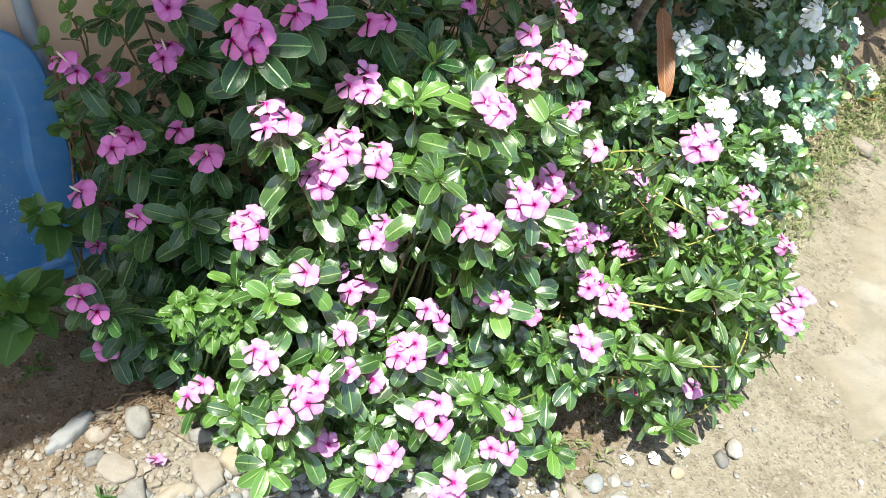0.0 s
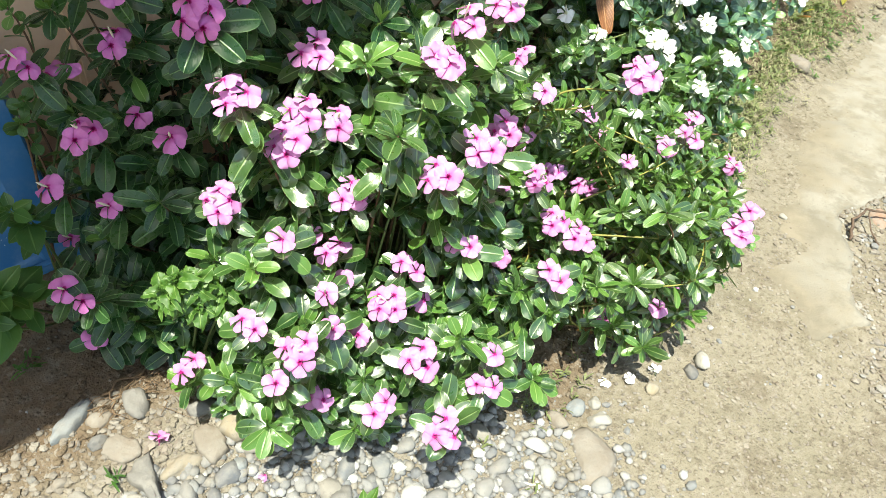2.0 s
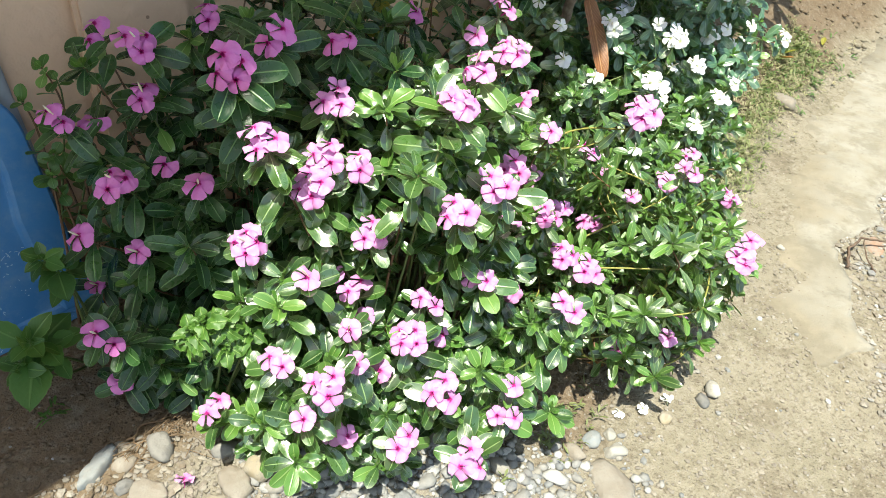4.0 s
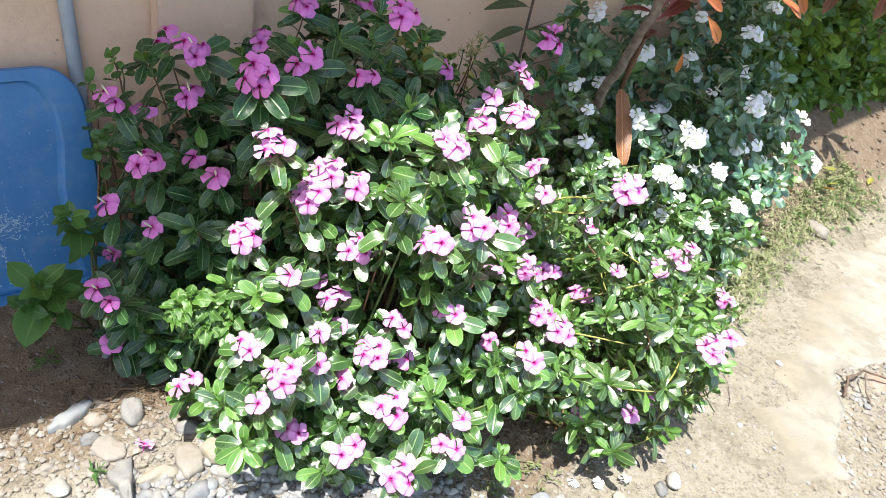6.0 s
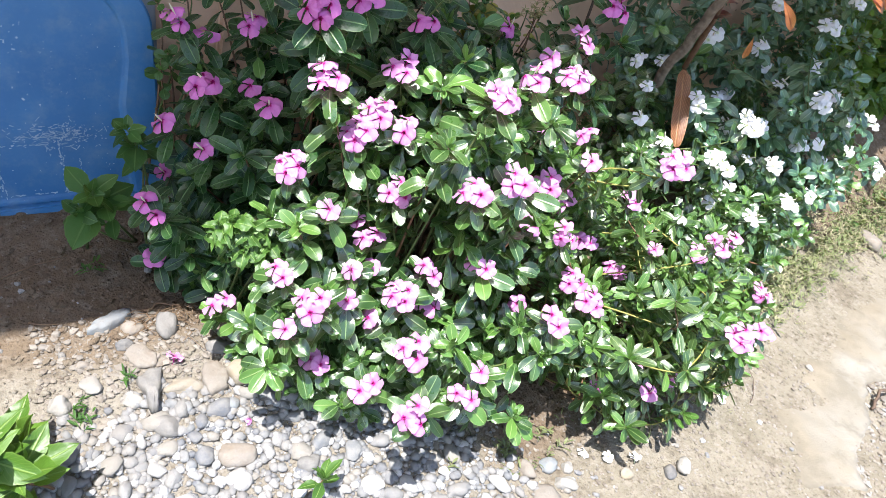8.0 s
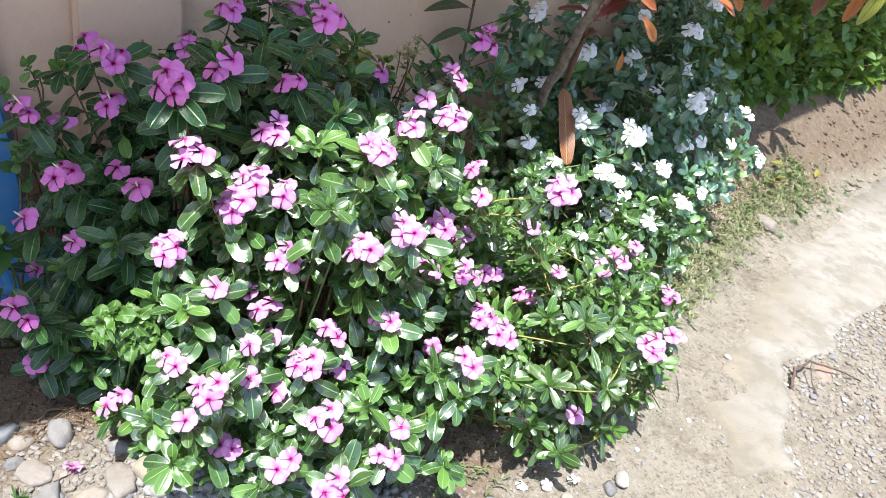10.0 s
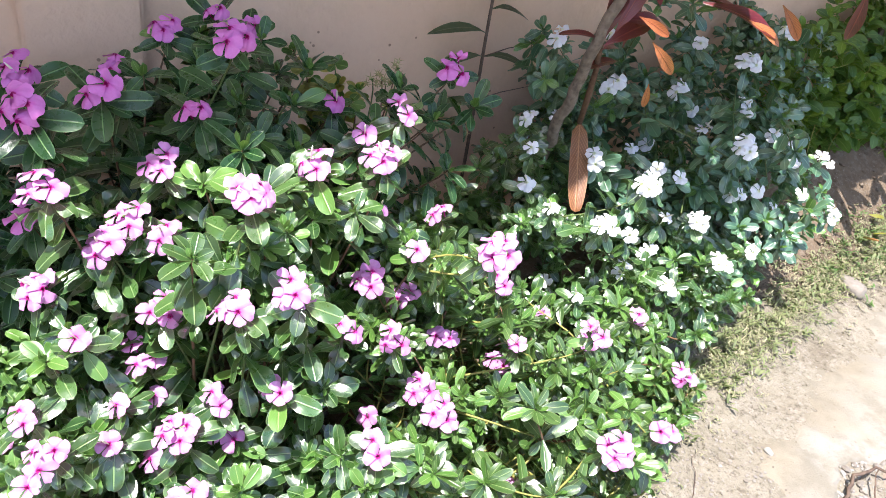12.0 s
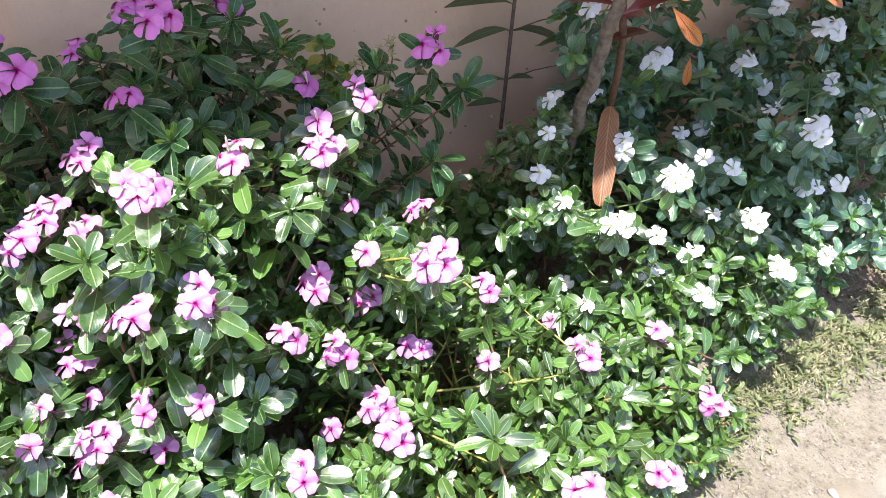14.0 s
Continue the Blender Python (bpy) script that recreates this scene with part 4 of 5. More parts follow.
for tip in ((0.8, 0.69, 0.235), (0.874, 0.69, 0.225), (1.0, 0.69, 0.12), (0.9, 0.685, 0.14), (1.065, 0.69, 0.21), (0.95, 0.67, 0.2), (1.04, 0.65, 0.16), (0.84, 0.68, 0.15), (0.98, 0.64, 0.24), (1.12, 0.7, 0.17), (0.94, 0.72, 0.09)):
    right.shoot(tip, 0, 8, reach=0.08, young=0.2, scale=1.1)
# long bare yellow stem, two yellowing leaves and one broad dark leaf low in the bush
v, f = tube([Vector((1.08, 1.02, 0.06)), Vector((1.188, 0.965, 0.111)), Vector((1.235, 0.91, 0.165)), Vector((1.277, 0.864, 0.209)), Vector((1.3, 0.84, 0.25))], [0.0034, 0.0032, 0.003, 0.0028, 0.0022], 6)
piece("stem", mesh_of("stem", v, f, STEM_YELLOW), right.root, Matrix.Identity(4), "long bare yellowish stem")
odd = leaf_shape(0.05, 0.02, 0.55, fold=0.2, droop=0.2, tip=0.5)
ODD_LEAF = mesh_of("leaf", odd[0].tolist(), odd[1].tolist(), LEAF_YELLOW, odd[2])
piece("leaf", ODD_LEAF, right.root, aim((0.91, 0.7, 0.225), (0.5, -0.4, 0.1), (-0.3, -0.3, 1)), "yellowing leaf")
piece("leaf", ODD_LEAF, front.root, aim((0.75, 0.91, 0.1), (0.7, -0.3, 0.05), (-0.3, -0.3, 1), 1.25), "yellowing leaf")
odd = leaf_shape(0.085, 0.055, 0.4, 0.12, 0.12, 0.35, 0.8, 10)
piece("leaf", mesh_of("leaf", odd[0].tolist(), odd[1].tolist(), LEAF_SHADE_TINT, odd[2]), right.root, aim((0.785, 0.835, 0.17), (-0.15, -0.5, -0.75), (-0.4, -0.8, 0.5)), "broad dark green leaf")
right.finish()

back = Periwinkle("pink_periwinkle", "tall pink periwinkle, petals and large leaves toned for the shade against the wall", SHARED, (0.4, 1.32), BLOOM_PINK_SHADED, BACK_SET, LEAF_BACK_SHADED, 7, weights=(2, 1, 3, 0.5, 3, 3), more=0.0, size=1.0, lean=(-0.3, -0.45), spacing=0.032)
for h in HEADS_BACK:
    back.shoot(h[:3], h[3], 5, alone=True, reach=0.2, young=0.02)
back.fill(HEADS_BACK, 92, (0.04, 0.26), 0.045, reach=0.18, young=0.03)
for tip in ((0.62, 1.3, 0.7), (0.7, 1.25, 0.66), (0.75, 1.32, 0.7), (0.68, 1.38, 0.73), (0.6, 1.22, 0.68), (0.72, 1.4, 0.66), (0.56, 1.34, 0.7), (0.66, 1.2, 0.6), (0.52, 1.28, 0.66)):
    back.shoot(tip, 0, 6, reach=0.22, young=0.06, alone=True)
for tip in ((0.13, 1.2, 0.235), (0.155, 1.19, 0.2), (0.175, 1.185, 0.155), (0.2, 1.175, 0.11), (0.165, 1.2, 0.27), (0.215, 1.165, 0.19), (0.235, 1.155, 0.14), (0.13, 1.23, 0.17), (0.17, 1.21, 0.1), (0.25, 1.14, 0.22)):
    back.shoot(tip, 0, 6, reach=0.09, young=0.02, alone=True)
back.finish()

white = Periwinkle("white_periwinkle", "white periwinkle in flower with dark green leaves near the wall", SHARED, (1.45, 1.2), BLOOM_WHITE, LEAF_SET, LEAF, 9, size=0.86, spacing=0.02, branchy=True, red=0.1, more=0.0)
for h in HEADS_WHITE:
    white.shoot(h[:3], h[3], 5, alone=True, young=0.05)
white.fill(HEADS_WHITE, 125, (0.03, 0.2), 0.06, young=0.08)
white.finish()
white = Periwinkle("white_periwinkle", "white periwinkle spreading over the soil in the shade", SHARED, (1.95, 1.28), BLOOM_WHITE_SMALL, LEAF_SET, LEAF_SHADE_TINT, 11, size=1.02, spacing=0.022, lean=(-0.35, -0.5), branchy=True, red=0.1, more=0.0)
for h in HEADS_WHITE_FAR:
    white.shoot(h[:3], h[3], 5, alone=True, young=0.05)
BEHIND = [(1.48, 1.52, 0.72), (1.6, 1.48, 0.62), (1.72, 1.52, 0.82), (1.9, 1.53, 0.84), (1.82, 1.46, 0.62), (2.05, 1.46, 0.64), (2.12, 1.53, 0.84), (2.3, 1.5, 0.78), (2.25, 1.4, 0.55), (2.45, 1.5, 0.72)]
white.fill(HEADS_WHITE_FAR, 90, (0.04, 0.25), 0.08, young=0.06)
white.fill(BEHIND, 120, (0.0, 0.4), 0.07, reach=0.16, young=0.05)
white.finish()

# ---- other plants in the bed ----


def tall_weed():
    """Thin dark stalk with a few hanging lance leaves close to the wall."""
    x, y = 1.325, 1.6
    root = thing("tall_weed", (x, y, ground_z(x, y)), "thin dark stalk with few hanging leaves before the wall", "weed")
    pts = [Vector((x + 0.01 + 0.006 * math.sin(z * 6) - 0.03 * z, y - 0.02 * z, z)) for z in np.arange(0.08, 0.98, 0.06)]
    v, f = tube(pts, [0.0058 - 0.0024 * i / len(pts) for i in range(len(pts))], 6)
    piece("stem", mesh_of("stem", v, f, TWIG), root, Matrix.Identity(4))
    rnd = random.Random(4)
    shape = leaf_shape(0.105, 0.03, 0.45, 0.12, 0.15, 0.6, 0.9)
    fol = Foliage([shape, leaf_shape(0.09, 0.024, 0.45, 0.12, 0.1, 0.9, 0.9)], LEAF_WEED, 60)
    for z, side, size in ((0.44, -1, 0.6), (0.5, -1, 1.0), (0.52, 1, 0.5), (0.62, -1, 0.9), (0.61, 1, 1.1), (0.7, -1, 1.0), (0.72, 1, 0.9), (0.8, 1, 1.0), (0.82, -1, 0.9), (0.9, 1, 0.9), (0.93, -1, 0.8)):
        i = min(range(len(pts)), key=lambda j: abs(pts[j].z - z))
        fol.add(rnd.randrange(2), aim(pts[i], (side * 0.9, -0.4 * rnd.random(), 0.45), (0, -0.3, 1), size * 1.35), True)
    fol.finish(root)
    for z, side in ((0.52, 1), (0.63, 1), (0.78, -1)):
        i = min(range(len(pts)), key=lambda j: abs(pts[j].z - z))
        v, f = tube([pts[i], pts[i] + Vector((side * 0.06, -0.02, 0.03)), pts[i] + Vector((side * 0.15, -0.03, 0.05))], [0.0018, 0.0014, 0.0007], 5)
        piece("twig", mesh_of("twig", v, f, TWIG), root, Matrix.Identity(4))


tall_weed()

ROUND_SET = [leaf_shape(0.034, 0.024, 0.5, 0.14, 0.15, 0.2, 0.6), leaf_shape(0.028, 0.021, 0.48, 0.15, 0.1, 0.35, 0.6)]
cover = Periwinkle("ground_cover", "dark round-leaved low plant in the shade before the wall", "", (1.1, 1.4), BLOOM_WHITE, ROUND_SET, LEAF_DULL, 21, own=120, spacing=0.017, category="plant", local=True)
crnd = random.Random(31)
for _ in range(115):
    x, y = crnd.uniform(0.86, 1.36), crnd.uniform(1.13, 1.55)
    top = 0.4 - 0.5 * (y - 1.3) - crnd.uniform(0.0, 0.13) - 0.25 * smoothstep(1.3, 1.13, y)
    cover.shoot((x, y, max(top, ground_z(x, y) + 0.06)), 0, 5, reach=0.12, young=0.04, alone=True)
cover.finish()


def star_pods(root, places, seed):
    """Small pale star-shaped seed pods."""
    rnd = random.Random(seed)
    bm = bmesh.new()
    for i in range(5):
        a = 2 * math.pi * i / 5
        c0, c1 = a - 0.35, a + 0.35
        vs = [bm.verts.new(p) for p in ((0, 0, 0.001), (0.004 * math.cos(c0), 0.004 * math.sin(c0), 0.003), (0.012 * math.cos(a), 0.012 * math.sin(a), 0.004), (0.004 * math.cos(c1), 0.004 * math.sin(c1), 0.003))]
        bm.faces.new(vs)
    bmesh.ops.create_uvsphere(bm, u_segments=6, v_segments=4, radius=0.0035, matrix=Matrix.Translation((0, 0, -0.001)))
    me = from_bm("seed_pod", bm, POD)
    for p in places:
        up = Vector((rnd.gauss(-0.3, 0.3), rnd.gauss(-0.5, 0.3), 0.8))
        piece("seed_pod", me, root, aim(p, up.orthogonal(), up))


vine = Periwinkle("yellowing_weed", "yellow-green weed with dry star-shaped seed pods by the wall", "", (0.82, 1.42), BLOOM_WHITE, ROUND_SET, LEAF_YELLOW, 23, own=160, spacing=0.02, category="weed", young_mat=LEAF_HERB)
for tip in ((0.85, 1.34, 0.62), (0.88, 1.38, 0.63), (0.8, 1.38, 0.64), (0.84, 1.42, 0.67), (0.78, 1.42, 0.66), (0.83, 1.38, 0.58), (0.86, 1.44, 0.62), (0.81, 1.41, 0.63), (0.76, 1.44, 0.69)):
    vine.shoot(tip, 0, 5, reach=0.22, young=0.4, alone=True, bare=0.1, scale=1.1)
prnd = random.Random(6)
for tip in ((0.9, 1.36, 0.655), (0.915, 1.35, 0.66), (0.93, 1.36, 0.645), (0.95, 1.37, 0.66), (0.965, 1.38, 0.67)):
    vine.shoot(tip, 0, 0, reach=0.1, young=0.3, bare=0.75, scale=0.7)
    star_pods(vine.root, [tuple(q + prnd.gauss(0, 0.007) for q in tip) for _ in range(4)], int(tip[0] * 1000))
vine.finish()
star_pods(cover.root, [(1.2 + prnd.gauss(0, 0.08), 1.36 + prnd.gauss(0, 0.05), 0.37 + prnd.gauss(0, 0.025)) for _ in range(18)], 9)

# thin weed with round leaves beside the pipe
climber = Periwinkle("round_leaved_weed", "thin weed with small round dark leaves beside the pipe", "", (0.16, 1.5), BLOOM_WHITE, ROUND_SET, LEAF_DULL, 25, own=60, spacing=0.04, category="weed")
for tip in ((0.191, 1.5, 0.61), (0.209, 1.5, 0.585), (0.15, 1.5, 0.56), (0.208, 1.48, 0.465), (0.167, 1.48, 0.47), (0.145, 1.45, 0.45)):
    climber.shoot(tip, 0, 3, reach=0.16, young=0.1, alone=True, bare=0.3)
climber.finish()

# broad-leaved herb before the blue panel
BROAD_SET = [leaf_shape(0.08, 0.05, 0.38, 0.16, 0.18, 0.3, 0.95, 14, 0.04, 0.03), leaf_shape(0.066, 0.042, 0.38, 0.16, 0.15, 0.45, 0.95, 14, 0.04, 0.03), leaf_shape(0.055, 0.03, 0.4, 0.14, 0.3, 0.1, 0.95, 12, 0.03, 0.03)]
LEAF_BROAD = leaf_material("broad herb leaf", (0.02, 0.072, 0.012), (0.042, 0.115, 0.02), (0.1, 0.19, 0.05), 0.58, 0.25, sheen=0.35)
herb = Periwinkle("broad_leaved_herb", "soft broad-leaved green herb in shade before the blue panel", "", (0.08, 1.38), BLOOM_WHITE, BROAD_SET, LEAF_BROAD, 27, own=80, size=1.0, spacing=0.04, category="herb", young_mat=LEAF_DULL, red=0.0)
for tip, wide in (((0.065, 1.315, 0.4), 0.85), ((0.09, 1.34, 0.35), 0.8), ((0.0, 1.26, 0.305), 1.0), ((0.022, 1.28, 0.265), 0.9), ((-0.02, 1.27, 0.255), 0.8)):
    herb.shoot(tip, 0, 5, reach=0.06, young=0.2, alone=True, scale=wide)
herb.finish()

# crinkled pale green herb at the edge of the shade
CRINKLE_SET = [leaf_shape(0.04, 0.026, 0.48, 0.12, 0.45, 0.5, 0.8, 14, 0.3, 0.1), leaf_shape(0.034, 0.022, 0.48, 0.12, 0.4, 0.75, 0.8, 14, 0.34, 0.1)]
crinkle = Periwinkle("crinkled_herb", "light green herb with crinkled toothed leaves under the bush", "", (0.25, 1.2), BLOOM_WHITE, CRINKLE_SET, LEAF_HERB, 29, own=120, spacing=0.028, category="herb", young_mat=LEAF_HERB, red=0.0)
for tip in ((0.19, 1.08, 0.36), (0.215, 1.065, 0.35), (0.24, 1.07, 0.34), (0.185, 1.09, 0.33), (0.21, 1.06, 0.315), (0.235, 1.06, 0.31), (0.175, 1.085, 0.345), (0.2, 1.075, 0.335), (0.225, 1.065, 0.33), (0.25, 1.06, 0.32)):
    crinkle.shoot(tip, 0, 7, reach=0.05, young=0.1, alone=True, scale=0.95)
crinkle.finish()

# bright lance-leaved plant on the gravel
LANCE_SET = [leaf_shape(0.115, 0.043, 0.38, 0.12, 0.3, 0.35, 1.25, 18, 0.05, 0.035), leaf_shape(0.09, 0.038, 0.38, 0.12, 0.28, 0.2, 1.25, 18, 0.06, 0.035), leaf_shape(0.1, 0.04, 0.38, 0.1, 0.35, 0.05, 1.25, 16, 0.06, 0.035)]
lance = Periwinkle("lance_leaved_plant", "bright green lance-leaved plant growing in the gravel in sun", "", (-0.2, 0.88), BLOOM_WHITE, LANCE_SET, LEAF_LANCE, 37, own=90, size=1.08, spacing=0.025, category="plant", young_mat=LEAF_LIME, lean=(0, 0), local=True)
for tip in ((-0.2, 0.87, 0.16), (-0.235, 0.86, 0.13), (-0.155, 0.85, 0.12), (-0.265, 0.885, 0.13), (-0.21, 0.82, 0.1), (-0.17, 0.9, 0.11)):
    lance.shoot(tip, 0, 6, reach=0.06, young=0.12, alone=True, spread=1.4)
lance.finish()
small = Periwinkle("lance_leaved_plant", "small bright green seedling in the gravel", "", (0.275, 0.74), BLOOM_WHITE, LANCE_SET, LEAF_HERB, 39, own=20, size=0.55, category="plant", young_mat=LEAF_HERB, lean=(0, 0))
small.shoot((0.275, 0.735, 0.06), 0, 5, reach=0.03, young=0.3, alone=True)
small.finish()

# green shrubs along the wall farther on
SHRUB_SET = [leaf_shape(0.07, 0.04, 0.42, 0.14, 0.2, 0.35, 0.75), leaf_shape(0.055, 0.03, 0.42, 0.14, 0.2, 0.2, 0.75), leaf_shape(0.035, 0.019, 0.45, 0.14, 0.2, 0.15, 0.7)]
for seed, x0, x1, high in ((41, 2.45, 3.25, 0.8), (42, 3.15, 4.1, 0.78), (43, 4.0, 5.2, 0.76)):
    shrub = Periwinkle("leafy_shrub", "loose green shrub with thin yellow stems along the wall", "shrubs along the wall", ((x0 + x1) / 2, 1.58), BLOOM_WHITE, SHRUB_SET, LEAF_SHRUB, seed, own=150, spacing=0.026, category="shrub", young_mat=LEAF_LIME, local=True, branchy=True, red=0.0, stem=STEM_YELLOW)
    srnd = random.Random(seed)
    for _ in range(200):
        x = srnd.uniform(x0, x1)
        rise = srnd.random() ** 1.25
        y = srnd.uniform(1.49 - 0.06 * rise, 1.62)
        shrub.shoot((x, y, ground_z(x, y) + 0.05 + (high - 0.3) * rise), 0, 5, reach=0.3, young=0.5 if noise.noise((x * 4, y, rise * 3)) > 0.0 else 0.03, alone=True)
    shrub.finish()


HANG_SHAPE = leaf_shape(0.215, 0.036, 0.16, 0.0, 0.3, 0.06, 0.28, 14, 0.06)
CROTON_SET = [leaf_shape(0.17, 0.044, 0.5, 0.08, 0.3, 0.3, 0.6, 12, 0.05), leaf_shape(0.14, 0.04, 0.5, 0.08, 0.35, 0.45, 0.6, 12, 0.05), leaf_shape(0.19, 0.048, 0.5, 0.08, 0.25, 0.2, 0.6, 12, 0.04)]


def croton(trunk, crown, seed, ways, dead=None):
    """A croton: bare leaning trunk, crown of long variegated leaves."""
    rnd = random.Random(seed)
    root = thing("croton", (trunk[0][0], trunk[0][1], ground_z(trunk[0][0], trunk[0][1])), "croton with a bare grey trunk and long red-brown leaves", "shrub", "crotons")
    pts = [Vector(p) for p in trunk]
    fine = []
    for i in range(len(pts) - 1):
        for j in range(4):
            p = pts[i].lerp(pts[i + 1], j / 4)
            fine.append(p + Vector((rnd.gauss(0, 0.0025), rnd.gauss(0, 0.0025), 0)))
    fine.append(pts[-1])
    v, f = tube(fine, [0.0155 - 0.005 * i / len(fine) for i in range(len(fine))], 8)
    piece("trunk", mesh_of("trunk", v, f, BARK), root, Matrix.Identity(4))
    kinds = {"red": Foliage(CROTON_SET, LEAF_RED, 60), "orange": Foliage(CROTON_SET, LEAF_ORANGE, 60), "yellow": Foliage(CROTON_SET, LEAF_VARIEGATED, 10), "dry": Foliage(CROTON_SET + [HANG_SHAPE], LEAF_DRY, 20)}
    for c_ in crown:
        c_ = Vector(c_)
        v, f = tube([fine[-3], fine[-3].lerp(c_, 0.5) + Vector((0, 0, 0.02)), c_], [0.007, 0.006, 0.005], 6)
        piece("branch", mesh_of("branch", v, f, BARK), root, Matrix.Identity(4))
        for i in range(14):
            a = i * 2.4 + rnd.random()
            el = rnd.uniform(-0.35, 0.7)
            kind = rnd.choices(("red", "orange"), (10, 1))[0]
            kinds[kind].add(rnd.randrange(3), aim(c_ + Vector((0, 0, rnd.uniform(-0.06, 0.04))), (math.cos(a), math.sin(a), el), (0, 0, 1), rnd.uniform(0.75, 1.1)), True)
    for kind, p, way, up, s in ways:
        kinds[kind].add(0 if kind != "dry" else 3, aim(p, way, up, s), True)
    if dead:
        v, f = tube([Vector(p) for p in dead], [0.006, 0.007, 0.0085, 0.007], 6)
        piece("dead_branch", mesh_of("dead_branch", v, f, BRANCH_RED), root, Matrix.Identity(4), "brown drooping dead branch")
    for kind in kinds:
        kinds[kind].finish(root, kind + "_leaves")
    return root


CROTON_LOW = [("dry", (1.406, 1.278, 0.574), (-0.45, -0.95, -1.0), (-0.4, -0.7, 0.8), 1.0), ("red", (1.42, 1.23, 0.74), (-0.8, -0.1, 0.1), (0, -0.3, 1), 0.55),
        ("orange", (1.31, 1.06, 0.84), (0.6, -0.4, -0.6), (-0.62, -0.72, 0.3), 0.5), ("orange", (1.256, 1.06, 0.885), (0.7, -0.5, -0.25), (-0.62, -0.72, 0.4), 0.42),
        ("red", (1.43, 1.08, 0.91), (0.72, -0.6, 0.02), (-0.3, -0.3, 0.9), 0.95), ("orange", (1.5, 1.022, 0.897), (0.7, -0.6, -0.22), (-0.4, -0.6, 0.7), 0.5), ("orange", (1.7, 1.1, 0.91), (0.5, -0.5, -0.6), (-0.62, -0.72, 0.3), 0.55),
        ("red", (1.385, 1.2, 0.78), (-0.1, -0.1, 1), (-0.5, -0.7, 0.2), 0.7), ("orange", (1.5, 1.2, 0.7), (0.1, -0.1, -1), (-0.5, -0.6, 0.3), 0.36)]
CROTON_HIGH = [("red", (1.305, 1.18, 0.8), (0.05, -0.1, 1), (-0.6, -0.7, 0.2), 0.85), ("red", (1.32, 1.17, 0.82), (0.35, -0.1, 1), (-0.5, -0.7, 0.2), 0.8), ("red", (1.31, 1.18, 0.79), (0.8, -0.05, 0.5), (-0.3, -0.6, 0.7), 0.8),
        ("red", (1.31, 1.19, 0.8), (-0.75, 0.3, 0.2), (0, -0.3, 1), 0.5), ("red", (1.33, 1.18, 0.84), (0.8, -0.1, 0.15), (-0.3, -0.6, 0.7), 0.75), ("red", (1.32, 1.19, 0.78), (0.7, 0.3, 0.1), (-0.3, -0.6, 0.7), 0.6)]
# the seven highest crown tufts are unseen, added to shade the white flowers
croton([(1.4, 1.42, 0.08), (1.381, 1.373, 0.3), (1.365, 1.337, 0.4), (1.349, 1.301, 0.5), (1.333, 1.265, 0.6), (1.317, 1.228, 0.7), (1.302, 1.192, 0.8), (1.31, 1.17, 0.9), (1.36, 1.17, 0.98)],
       [(1.46, 1.2, 0.95), (1.38, 1.26, 1.0), (1.46, 1.06, 1.1), (1.6, 1.05, 1.12), (1.74, 1.06, 1.1), (1.88, 1.07, 1.12), (1.6, 1.2, 1.14), (1.76, 1.2, 1.12), (1.95, 1.16, 1.12)], 51,
       CROTON_LOW + CROTON_HIGH,
       [(1.318, 1.2, 0.81), (1.365, 1.235, 0.72), (1.395, 1.265, 0.64), (1.406, 1.278, 0.574)])
croton([(3.05, 1.6, 0.2), (3.05, 1.58, 0.75), (2.85, 1.4, 1.05)], [(2.35, 1.3, 1.0), (2.65, 1.25, 1.02), (2.95, 1.25, 0.98)], 53,
       [("red", (2.2, 1.22, 0.93), (0.1, -0.1, -1), (-0.6, -0.7, 0.1), 0.8), ("orange", (2.85, 1.2, 0.95), (0.1, -0.1, -1), (-0.6, -0.7, 0.1), 1.15),
        ("yellow", (3.08, 1.2, 0.98), (-0.25, -0.1, -1), (-0.6, -0.7, 0.1), 1.35), ("red", (2.5, 1.2, 0.95), (0.2, -0.2, -1), (-0.6, -0.7, 0.1), 1.0)])

# ---- stones, gravel, litter ----


def stone_mesh(name, mat, seed, sub=2, rough=0.25, facets=0):
    """A stone: a rounded lump, or one cut by random planes where facets are given."""
    bm = bmesh.new()
    bmesh.ops.create_icosphere(bm, subdivisions=sub, radius=0.5)
    rnd = random.Random(seed)
    o = Vector((rnd.uniform(-50, 50), rnd.uniform(-50, 50), rnd.uniform(-50, 50)))
    cuts = [(Vector((rnd.gauss(0, 1), rnd.gauss(0, 1), rnd.gauss(0, 1))).normalized(), rnd.uniform(0.62, 0.92)) for _ in range(facets)]
    for v in bm.verts:
        n = v.co.normalized()
        r = 1.0
        for way, d in cuts:
            s = n.dot(way)
            if s > 0.2:
                r = min(r, d / s)
        v.co = n * 0.5 * r * (1 + rough * noise.noise(n * 1.3 + o) + rough * 0.35 * noise.noise(n * 3.6 + o))
    return from_bm(name, bm, mat, True)


def stone(x, y, size, mat, label, seed, turn=0.0, sunk=0.25, rough=0.22, facets=7):
    me = stone_mesh("stone", mat, seed, 3, rough, facets)
    ob = new("stone", me)
    ob.matrix_basis = Matrix.Translation((x, y, ground_z(x, y) + size[2] * (0.35 - sunk))) @ Matrix.Rotation(radians(turn), 4, "Z") @ Matrix.Diagonal((*size, 1))
    return tagged(ob, label, "stone", "stones in the bed")


